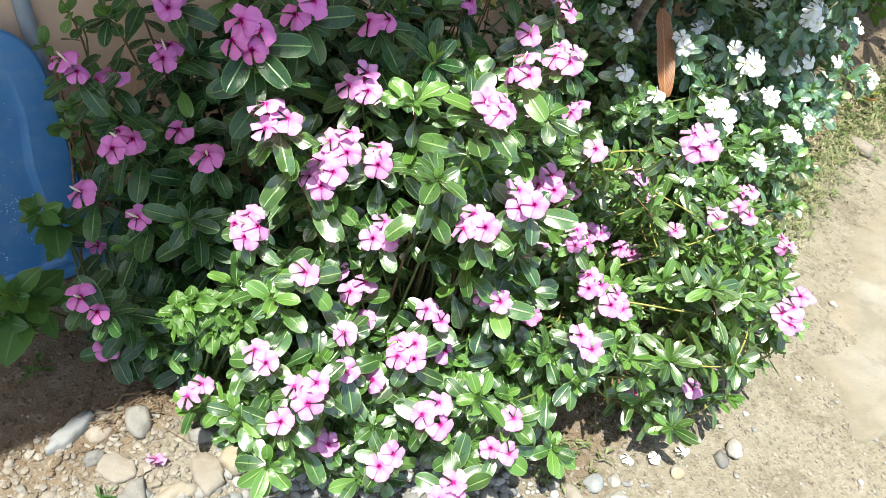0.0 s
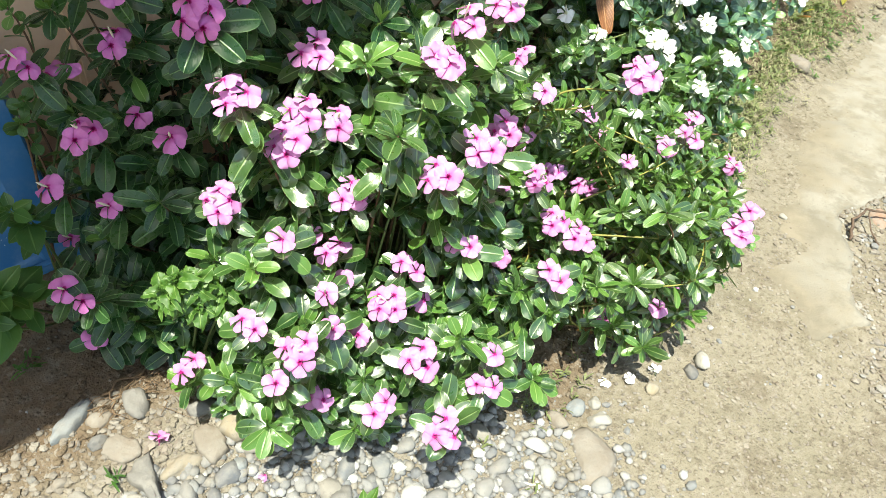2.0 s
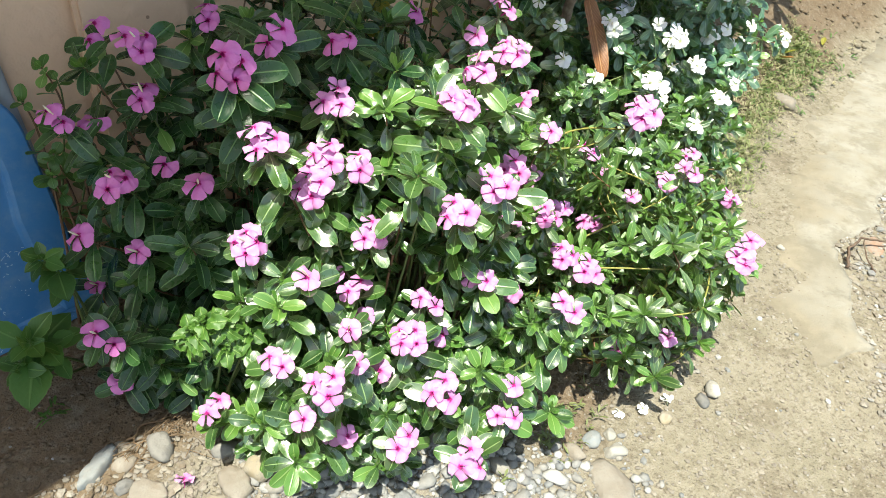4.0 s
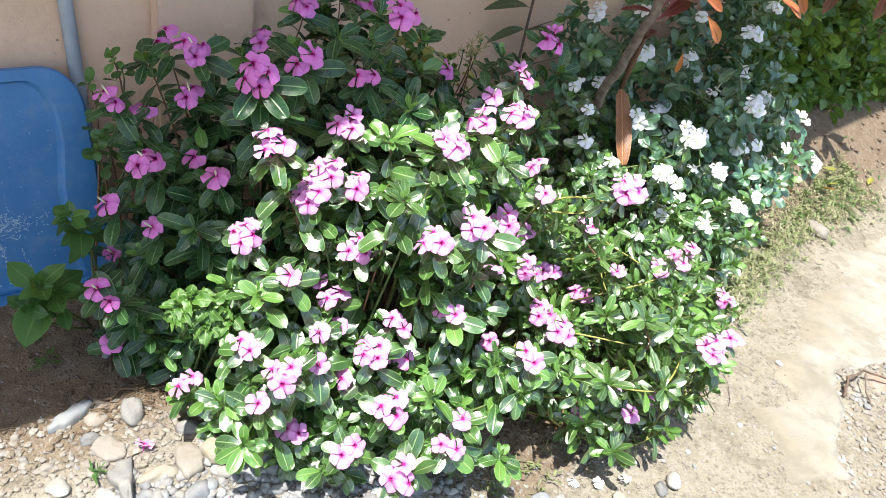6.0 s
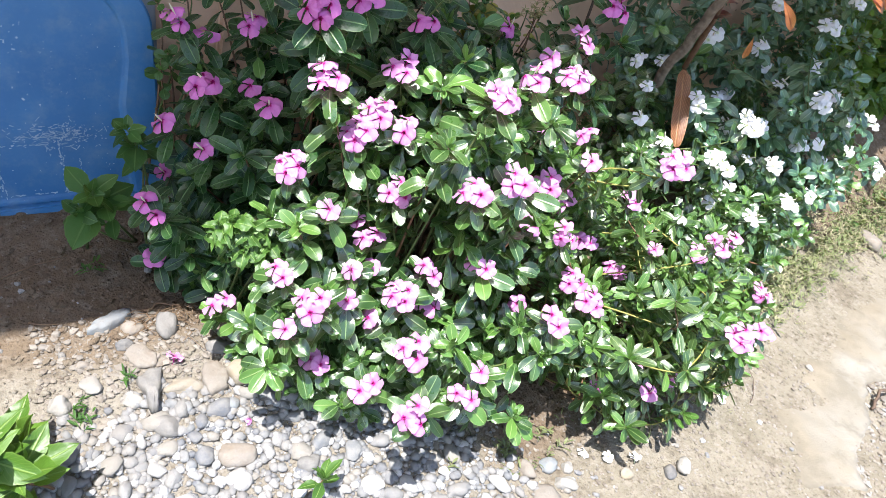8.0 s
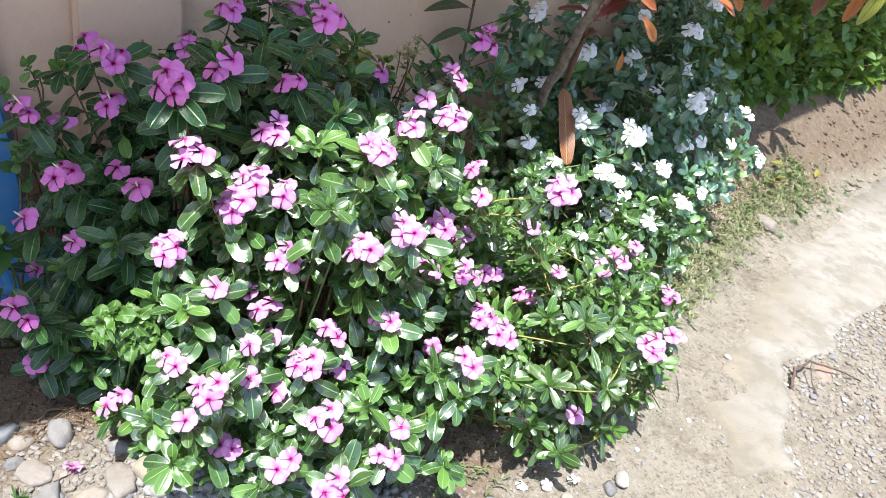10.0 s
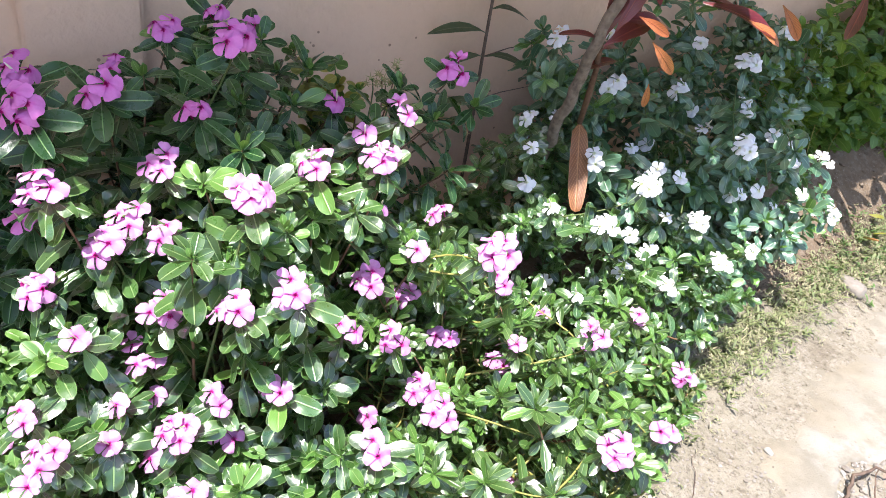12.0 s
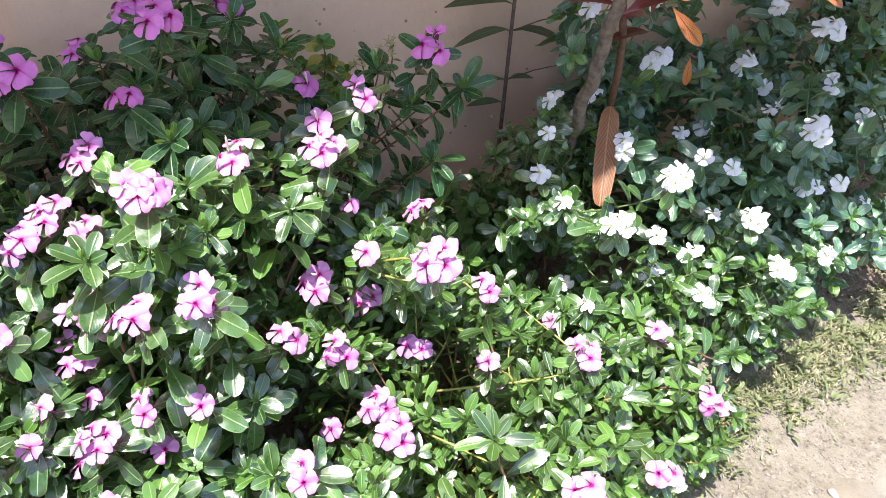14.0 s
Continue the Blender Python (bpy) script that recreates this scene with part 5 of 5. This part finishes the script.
def slab_stone(outline, thick, mat, label, seed, tip=0.0):
    """A flat stone with an angular outline and worn, uneven edges."""
    r = random.Random(seed)
    cx, cy = sum(p[0] for p in outline) / len(outline), sum(p[1] for p in outline) / len(outline)
    edge = []
    for i, a in enumerate(outline):
        e = outline[(i + 1) % len(outline)]
        for j in range(4):
            t = (j + 0.15) / 4
            edge.append(Vector((a[0] + (e[0] - a[0]) * t - cx + r.gauss(0, 0.0012), a[1] + (e[1] - a[1]) * t - cy + r.gauss(0, 0.0012), 0)))
    bm = bmesh.new()
    rows = []
    for k_, z in ((0.9, -0.5), (1.0, 0.0), (0.985, 0.25), (0.93, 0.4), (0.8, 0.48), (0.45, 0.54)):
        rows.append([bm.verts.new((p.x * k_, p.y * k_, thick * (z + 0.16 * noise.noise(p * 60 + Vector((seed, z * 3, 0)))))) for p in edge])
    for a, e in zip(rows, rows[1:]):
        for i in range(len(a)):
            bm.faces.new((a[i], a[(i + 1) % len(a)], e[(i + 1) % len(a)], e[i]))
    bm.faces.new(rows[-1])
    bm.faces.new(rows[0][::-1])
    ob = new("stone", from_bm("stone", bm, mat, True))
    ob.matrix_basis = Matrix.Translation((cx, cy, ground_z(cx, cy) + thick * 0.08)) @ Matrix.Rotation(tip, 4, "X")
    return tagged(ob, label, "stone", "stones in the bed")


slab_stone([(-0.032, 1.152), (0.0, 1.15), (0.05, 1.186), (0.052, 1.202), (0.02, 1.2), (-0.02, 1.174)], 0.03, STONE_BLUE, "flat blue-grey stone slab lying in the soil", 61, -0.15)
slab_stone([(0.02, 1.09), (0.035, 1.052), (0.068, 1.048), (0.076, 1.072), (0.056, 1.108), (0.034, 1.108)], 0.016, STONE_BROWN, "flat brown stone in the soil", 65)
slab_stone([(0.03, 1.03), (0.042, 0.955), (0.052, 0.952), (0.062, 0.985), (0.08, 1.046), (0.055, 1.044)], 0.036, STONE_GREY, "wedge-shaped grey stone on the gravel", 64, -0.1)
slab_stone([(0.137, 1.0), (0.145, 0.964), (0.178, 0.972), (0.19, 1.012), (0.172, 1.044), (0.148, 1.036)], 0.026, STONE_BROWN, "blocky tan stone in the soil", 66)
stone(0.105, 1.143, (0.042, 0.068, 0.05), STONE_GREY, "rounded grey-brown stone among dry roots", 62, -10, 0.2)
stone(0.062, 1.191, (0.014, 0.034, 0.014), STONE_BROWN, "short brown pebble beside the slab", 60, 30, 0.2, 0.1, 0)
stone(0.046, 1.155, (0.048, 0.036, 0.024), STONE_BROWN, "small brown stone in the soil", 59, 20, 0.35)
stone(0.21, 1.002, (0.066, 0.056, 0.05), STONE_OCHRE, "rounded ochre stone under the leaves", 63, 20, 0.25, 0.12, 2)
stone(0.186, 1.068, (0.052, 0.032, 0.034), STONE_GREY, "angular grey stone under the bush", 72, -15, 0.2, 0.2, 11)
stone(0.105, 0.998, (0.07, 0.042, 0.03), STONE_OCHRE, "yellowish crumbly stone on the gravel", 58, -10, 0.3, 0.35, 12)
stone(0.062, 0.932, (0.066, 0.04, 0.035), STONE_GREY, "oval grey stone on the gravel", 67, -38, 0.25, 0.15, 2)
stone(0.024, 1.117, (0.034, 0.028, 0.024), STONE_DARK, "small dark stone in the soil", 68, 0, 0.25, 0.2, 10)
stone(-0.206, 1.121, (0.035, 0.03, 0.025), STONE_DARK, "small dark stone in the soil", 69)
stone(-0.092, 0.93, (0.06, 0.05, 0.045), STONE_DARK, "dark stone at the edge of the gravel", 70)
stone(-0.093, 1.012, (0.044, 0.042, 0.038), STONE_PALE, "pale stone at the edge of the gravel", 71)
stone(-0.04, 1.036, (0.036, 0.046, 0.022), STONE_PALE, "flat pale stone in the soil", 57, 20, 0.3)
stone(0.017, 0.99, (0.046, 0.036, 0.024), STONE_PALE, "flat pale stone on the gravel", 56, -20, 0.3)
stone(-0.049, 1.083, (0.026, 0.022, 0.018), STONE_BROWN, "small tan stone in the soil", 55)
stone(-0.077, 1.116, (0.014, 0.018, 0.014), STONE_GREY, "small grey stone in the soil", 54)
stone(-0.08, 1.167, (0.02, 0.014, 0.012), STONE_BROWN, "small tan stone in the soil", 53)
stone(0.18, 0.946, (0.026, 0.034, 0.024), STONE_BLUE, "small blue-grey stone on the gravel", 52)
stone(0.102, 0.956, (0.02, 0.03, 0.022), STONE_BLUE, "small blue-grey stone on the gravel", 51)
stone(0.164, 0.852, (0.072, 0.05, 0.035), STONE_BROWN, "flat tan stone on the gravel", 73, -20)
stone(0.282, 0.803, (0.048, 0.04, 0.035), STONE_GREY, "round grey stone on the gravel", 74)
stone(0.699, 0.575, (0.13, 0.1, 0.06), STONE_BROWN, "broad brown stone half buried in the soil", 75, 30, 0.5, 0.2, 11)
stone(0.759, 0.658, (0.042, 0.038, 0.03), STONE_BLUE, "round blue-grey pebble in the soil", 76)
stone(0.772, 0.609, (0.055, 0.038, 0.032), STONE_PALE, "pale oval stone in the soil", 77, -30)
stone(0.705, 0.66, (0.036, 0.05, 0.032), STONE_BROWN, "brown oval pebble in the soil", 78)
stone(0.8, 0.64, (0.034, 0.03, 0.026), STONE_PALE, "small white stone in the soil", 79)
stone(1.072, 0.547, (0.036, 0.05, 0.044), STONE_WHITE, "white stone on the bare soil", 80, -40, 0.1, 0.2, 13)
stone(1.03, 0.548, (0.03, 0.042, 0.024), STONE_DARK, "dark stone on the bare soil", 81, -40)
stone(0.924, 0.58, (0.034, 0.03, 0.03), STONE_OCHRE, "small tan stone on the bare soil", 82)
stone(2.66, 1.05, (0.085, 0.125, 0.06), STONE_BROWN, "smooth oval brown stone on the path's edge", 83, -10, 0.25, 0.15)
stone(1.735, 0.662, (0.022, 0.026, 0.018), STONE_PALE, "small white pebble on the path", 84)
stone(2.0, 0.485, (0.17, 0.085, 0.03), STONE_BRICK, "piece of broken brick in the rubble", 85, 15, 0.72, 0.3, 14)

ground = bpy.data.objects["ground"]
rnd = random.Random(90)
PEBBLES = [stone_mesh("pebble", PEBBLE, 100 + i, 2, 0.3, 7 + 2 * i) for i in range(7)]


def in_gravel(x, y):
    """Share of gravel cover: dense before the bush, thinning to both sides."""
    edge = 0.97 - 0.12 * smoothstep(-0.02, -0.3, x) - 0.28 * smoothstep(0.3, 0.75, x)
    return smoothstep(edge + 0.04, edge - 0.06, y + 0.04 * noise.noise((x * 9, y * 9, 1.0))) * smoothstep(0.85, 0.42, x)


taken = []
for size_lo, size_hi, count in ((0.03, 0.05, 110), (0.016, 0.03, 190)):
    tries = 0
    got = 0
    while got < count and tries < 9000:
        tries += 1
        x, y, s = rnd.uniform(-0.25, 0.75), rnd.uniform(0.52, 1.02), rnd.uniform(size_lo, size_hi)
        if rnd.random() > in_gravel(x, y) or any((x - a) ** 2 + (y - b) ** 2 < ((s + c_) * 0.42) ** 2 for a, b, c_ in taken):
            continue
        taken.append((x, y, s))
        got += 1
        m = Matrix.Translation((x, y, ground_z(x, y) + s * 0.1)) @ Matrix.Rotation(rnd.uniform(0, 6.28), 4, "Z") @ Matrix.Rotation(rnd.gauss(0, 0.15), 4, "X") @ Matrix.Diagonal((s * 1.15, s * rnd.uniform(0.7, 1.0), s * rnd.uniform(0.5, 0.75), 1))
        piece("pebble", rnd.choice(PEBBLES), ground, m)


def scatter(name, mat, count, spot, lo, hi, label, seed, flat=0.7, power=2.5, worn=False):
    """Joined small stones or crumbs, strewn by spot(rnd), which gives x, y or None."""
    rnd = random.Random(seed)
    bm = bmesh.new()
    bmesh.ops.create_icosphere(bm, subdivisions=1, radius=0.5)
    base = np.array([v.co[:] for v in bm.verts])
    faces = np.array([[v.index for v in f.verts] for f in bm.faces])
    bm.free()
    gen = np.random.RandomState(seed)
    V, F, n = [], [], 0
    while n < count:
        p = spot(rnd)
        if p is None:
            continue
        x, y = p
        s = lo + (hi - lo) * rnd.random() ** power
        v = base * (1 + gen.uniform(-0.3, 0.25, (len(base), 1)) * (0.55 if worn else 1.0))
        v = v * np.array([s * rnd.uniform(0.8, 1.3), s * rnd.uniform(0.7, 1.1), s * flat])
        a = rnd.uniform(0, 6.28)
        c_, s_ = math.cos(a), math.sin(a)
        v = v @ np.array([[c_, s_, 0], [-s_, c_, 0], [0, 0, 1]]) + np.array([x, y, ground_z(x, y) + s * 0.15])
        V.append(v)
        F.append(faces + n * len(base))
        n += 1
    ob = piece(name, mesh_of(name, np.concatenate(V).tolist(), np.concatenate(F).tolist(), mat, smooth=worn), ground, None, label)
    return tagged(ob, kind="stuff")


def gravel_spot(r):
    x, y = r.uniform(-0.45, 0.95), r.uniform(0.4, 1.12)
    return (x, y) if r.random() < in_gravel(x, y - 0.03) else None


def crumb_spot(r):
    return r.uniform(-0.6, 1.6), r.uniform(0.3, 1.5)


def edge_spot(r):
    x = r.uniform(1.2, 3.6)
    y = 0.74 + 0.13 * (x - 1.4) + r.gauss(0, 0.1)
    return x, y


def rubble_spot(r):
    x, y = r.uniform(1.3, 2.9), r.uniform(0.0, 0.56)
    return (x, y) if y < 0.3 + 0.25 * smoothstep(1.5, 1.9, x) else None


scatter("gravel", PEBBLE, 12000, gravel_spot, 0.005, 0.026, "pale river gravel", 201, 0.6, 2.8, True)
scatter("crumbs", SOIL, 7000, crumb_spot, 0.001, 0.008, "dry soil crumbs", 202, 0.45, 4.0)
scatter("crumbs", SOIL, 4200, lambda r: (r.uniform(-0.5, 0.35), 0.92 + 0.6 * r.random() ** 1.7), 0.0015, 0.02, "dry soil crumbs", 206, 0.55, 4.5)
scatter("crumbs", SOIL, 4500, edge_spot, 0.0015, 0.011, "dry soil crumbs", 203, 0.45, 4.5)
scatter("crumbs", SOIL, 1100, lambda r: (r.uniform(0.66, 1.2), r.uniform(0.64, 0.92)), 0.003, 0.022, "lumps of brown soil between the bushes", 211, 0.55, 3.0)
scatter("crumbs", CLOD, 1700, lambda r: (r.uniform(-0.12, 0.24), r.uniform(0.92, 1.19)), 0.003, 0.018, "brown and pale crumbs of soil among the stones", 212, 0.6, 3.0)
scatter("crumbs", CLOD, 5200, lambda r: (r.uniform(0.65, 1.75), r.uniform(0.12, 0.78)), 0.0015, 0.012, "fine brown grit on the bare soil", 213, 0.55, 3.5)
scatter("crumbs", CLOD, 4500, gravel_spot, 0.002, 0.01, "brown crumbs between the pebbles", 214, 0.6, 2.5)
scatter("gravel", PEBBLE, 420, lambda r: (r.uniform(-0.5, 1.5), r.uniform(0.3, 1.35)), 0.004, 0.018, "single small stones in the soil", 207)
scatter("rubble", PEBBLE, 1300, rubble_spot, 0.003, 0.017, "broken stone and mortar rubble", 204)
scatter("rubble", CLOD, 5000, rubble_spot, 0.004, 0.02, "crumbled soil and mortar", 205)


RIM = [(1.5, 0.34), (1.57, 0.41), (1.74, 0.47), (1.88, 0.565), (2.0, 0.53), (2.15, 0.51), (2.28, 0.56), (2.54, 0.53), (3.0, 0.55)]


def rim_spot(r):
    i = r.randrange(len(RIM) - 1)
    t = r.random()
    return RIM[i][0] + (RIM[i + 1][0] - RIM[i][0]) * t + r.gauss(0, 0.014), RIM[i][1] + (RIM[i + 1][1] - RIM[i][1]) * t - 0.008 + r.gauss(0, 0.014)


scatter("rubble", STONE_PALE, 420, rim_spot, 0.003, 0.014, "pale broken mortar along the path's edge", 209)
scatter("rubble", PEBBLE, 90, rubble_spot, 0.012, 0.045, "grey and pale stones in the rubble", 210, 0.45)
scatter("crumbs", SOIL, 2200, lambda r: (r.uniform(2.0, 4.6), r.uniform(1.02, 1.6)), 0.002, 0.036, "lumps of dry soil on the mound", 208, 0.35, 6.0, True)


def weeds(name, spot, count, label, seed, mat, lo=0.01, hi=0.024, flat=0.6):
    """Mat of small weeds: tufts of short narrow leaves."""
    r = random.Random(seed)
    fol = Foliage([leaf_shape(0.03, 0.004, 0.45, 0.02, 0.2, 0.5, 0.8, 4), leaf_shape(0.024, 0.007, 0.5, 0.05, 0.2, 0.3, 0.7, 4)], mat)
    n = 0
    while n < count:
        p = spot(r)
        if p is None:
            continue
        n += 1
        x, y = p
        for _ in range(r.randint(4, 8)):
            a = r.uniform(0, 6.28)
            fol.add(r.randrange(2), aim((x + r.gauss(0, 0.006), y + r.gauss(0, 0.006), ground_z(x, y) + r.uniform(0, 0.018)), (math.cos(a), math.sin(a), r.uniform(0.1, 1.6) * flat), (0, 0, 1), r.uniform(lo, hi) / 0.03))
    root = thing(name, (1.9, 0.95, ground_z(1.9, 0.95)), label, "weeds", kind="stuff")
    fol.finish(root, "blades")


def verge_spot(r):
    x = 1.25 + 2.0 * r.random() ** 1.2
    mid = 0.765 + 0.3 * (x - 1.25) - 0.04 * (x - 1.25) ** 2
    y = mid + r.gauss(0, 0.048)
    return (x, y) if noise.noise((x * 9, y * 9, 3.0)) > -0.4 else None


weeds("verge_weeds", verge_spot, 2100, "low matted weeds along the path, partly dry", 301, GRASS, 0.005, 0.017, 1.3)
weeds("verge_weeds", verge_spot, 800, "low green weeds along the path", 302, LEAF_SPRIG, 0.005, 0.016, 1.3)
weeds("verge_weeds", verge_spot, 420, "sprigs of pale green weeds along the path", 307, LEAF_SPRIG, 0.014, 0.036, 1.3)
weeds("verge_weeds", lambda r: (2.95 + r.gauss(0, 0.2), 1.13 + r.gauss(0, 0.07)), 130, "loose green weed clump by the path", 303, LEAF_DULL, 0.01, 0.034, 0.8)
weeds("verge_weeds", lambda r: (2.8 + r.gauss(0, 0.3), 1.1 + r.gauss(0, 0.07)), 260, "dry matted weeds by the path", 306, GRASS, 0.006, 0.022, 1.0)
weeds("verge_weeds", lambda r: r.choice(((0.016 + r.gauss(0, 0.012), 1.038 + r.gauss(0, 0.012)), (-0.061 + r.gauss(0, 0.01), 0.985 + r.gauss(0, 0.01)), (-0.195 + r.gauss(0, 0.012), 1.178 + r.gauss(0, 0.012)), (0.005 + r.gauss(0, 0.01), 1.311 + r.gauss(0, 0.01)))), 12, "tiny green seedlings in the bare soil", 304, LEAF_BROAD, 0.012, 0.026)
weeds("verge_weeds", lambda r: (0.72 + r.gauss(0, 0.07), 0.7 + r.gauss(0, 0.04)), 30, "thin grey-green weeds under the bush", 305, LEAF_SPRIG, 0.01, 0.022, 1.0)


def strand(name, pts, r0, mat, label, category, wob=0.006, seed=0):
    r = random.Random(seed)
    fine = []
    for i in range(len(pts) - 1):
        for j in range(4):
            t = j / 4
            x, y = pts[i][0] + (pts[i + 1][0] - pts[i][0]) * t + r.gauss(0, wob), pts[i][1] + (pts[i + 1][1] - pts[i][1]) * t + r.gauss(0, wob)
            fine.append(Vector((x, y, ground_z(x, y) + r0 + pts[i][2] + (pts[i + 1][2] - pts[i][2]) * t)))
    v, f = tube(fine, [r0 * (1 - 0.6 * i / len(fine)) for i in range(len(fine))], 5)
    return tagged(piece(name, mesh_of(name, v, f, mat)), label, category)


strand("dead_twig", [(1.8, 0.49, 0.0), (1.85, 0.52, 0.03), (1.93, 0.505, 0.03), (1.99, 0.45, 0.02), (2.06, 0.365, 0.0)], 0.0052, TWIG, "dark dead twig lying on the rubble", "twig", 0.003, 1)
strand("dead_twig", [(1.84, 0.43, 0.0), (1.87, 0.47, 0.02), (1.93, 0.52, 0.05)], 0.003, TWIG, "thin dead twig lying on the rubble", "twig", 0.002, 2)
strand("dead_twig", [(-0.27, 1.22, 0.0), (-0.22, 1.25, 0.0), (-0.18, 1.31, 0.0)], 0.0025, TWIG, "thin dark twig on the shaded soil", "twig", 0.003, 3)
strand("dead_twig", [(-0.16, 1.32, 0.0), (-0.1, 1.35, 0.0), (-0.02, 1.36, 0.0)], 0.002, ROOT, "thin pale straw on the shaded soil", "twig", 0.003, 4)
strand("dry_root", [(0.075, 1.2, 0.004), (0.1, 1.205, 0.01), (0.14, 1.19, 0.008), (0.185, 1.192, 0.004)], 0.0028, ROOT, "thick dry root over the soil", "root", 0.004, 5)
strand("dry_root", [(0.068, 1.15, 0.002), (0.085, 1.185, 0.012), (0.1, 1.2, 0.004)], 0.002, ROOT, "curved dry root around a stone", "root", 0.003, 6)
strand("dead_twig", [(-0.12, 1.2, 0.002), (-0.06, 1.185, 0.002)], 0.0018, ROOT, "thin pale straw on the shaded soil", "twig", 0.003, 7)
strand("dead_twig", [(1.42, 0.62, 0.002), (1.5, 0.69, 0.006), (1.53, 0.73, 0.002)], 0.0012, TWIG, "thin dead twig on the bare soil", "twig", 0.004, 8)
strand("paper_scrap", [(0.55, 0.628, 0.003), (0.562, 0.61, 0.004), (0.578, 0.592, 0.003)], 0.0032, BUD, "thin white paper scrap on the gravel", "litter", 0.0005, 9)
r = random.Random(77)
V, F = [], []
for i in range(70):
    x, y, a = 0.125 + r.gauss(0, 0.05), 1.165 + r.gauss(0, 0.022), r.gauss(0.1, 0.7)
    L = r.uniform(0.006, 0.02)
    z = ground_z(x, y) + r.uniform(0.003, 0.014)
    p0 = Vector((x, y, z))
    d = Vector((math.cos(a), math.sin(a), 0))
    n_ = Vector((-d.y, d.x, 0)) * r.gauss(0, 0.014)
    v, f = tube([p0 - d * L, p0 + n_ + Vector((0, 0, 0.006)), p0 + d * L], [0.0007, 0.0009, 0.0005], 4)
    F += [tuple(q + len(V) for q in g) for g in f]
    V += v
tagged(piece("dry_roots", mesh_of("dry_roots", V, F, ROOT)), "tangle of dry brown roots on the soil", "roots", kind="stuff")


def fallen(name, me, x, y, label, category, seed, s=1.0, lift=0.012):
    rr = random.Random(seed)
    up = Vector((rr.gauss(0, 0.3), rr.gauss(0, 0.3), 1))
    ob = new(name, me)
    ob.matrix_basis = aim((x, y, ground_z(x, y) + lift), up.orthogonal(), up, s) @ Matrix.Rotation(rr.uniform(0, 6.28), 4, "Z")
    return tagged(ob, label, category, "fallen flowers and leaves")


fallen("fallen_flower", BLOOM_PINK[1], 0.102, 1.056, "fallen pink periwinkle flower on the soil", "flower", 1, 0.85)
fallen("fallen_flower", BLOOM_PINK[5], 0.201, 0.903, "small shrivelled pink flower on the gravel", "flower", 2, 0.5)
fallen("fallen_flower", BLOOM_WHITE[3], 0.963, 0.601, "fallen pale flower on the soil", "flower", 3, 0.8)
fallen("fallen_flower", BLOOM_WHITE[4], 0.856, 0.656, "fallen pale flower on the soil", "flower", 4, 0.7)
fallen("fallen_flower", BLOOM_WHITE[1], 0.9, 0.625, "fallen pale flower on the soil", "flower", 5, 0.7)
fallen("fallen_flower", BLOOM_WHITE[1], 1.33, 0.66, "fallen pale flower on the soil", "flower", 6, 0.8)
DRY = mesh_of("fallen_leaf", *[a.tolist() for a in leaf_shape(0.06, 0.026, 0.5, 0.05, 0.5, -0.2, 0.7)[:2]], LEAF_DRY, leaf_shape(0.06, 0.026, 0.5, 0.05, 0.5, -0.2, 0.7)[2])
YEL = mesh_of("fallen_leaf", *[a.tolist() for a in leaf_shape(0.11, 0.045, 0.5, 0.05, 0.4, -0.1, 0.7)[:2]], LEAF_YELLOW, leaf_shape(0.11, 0.045, 0.5, 0.05, 0.4, -0.1, 0.7)[2])
fallen("fallen_leaf", YEL, 3.309, 1.149, "yellow fallen leaf on the weeds", "leaf", 11, 0.5, 0.012)
fallen("fallen_leaf", YEL, 3.0, 1.26, "yellow fallen leaf on the weeds", "leaf", 12, 0.5, 0.012)
fallen("fallen_leaf", YEL, 2.96, 1.2, "yellow fallen leaf on the weeds", "leaf", 13, 0.45, 0.012)
for i, (x, y) in enumerate(((0.9, 0.774), (1.02, 0.76), (1.13, 0.75), (1.2, 1.44), (1.3, 1.47), (1.12, 1.47), (1.35, 1.38), (0.98, 0.85), (2.9, 1.2))):
    fallen("fallen_leaf", DRY, x, y, "dry brown fallen leaf on the soil", "leaf", 20 + i, 0.7 + 0.05 * i % 0.5)
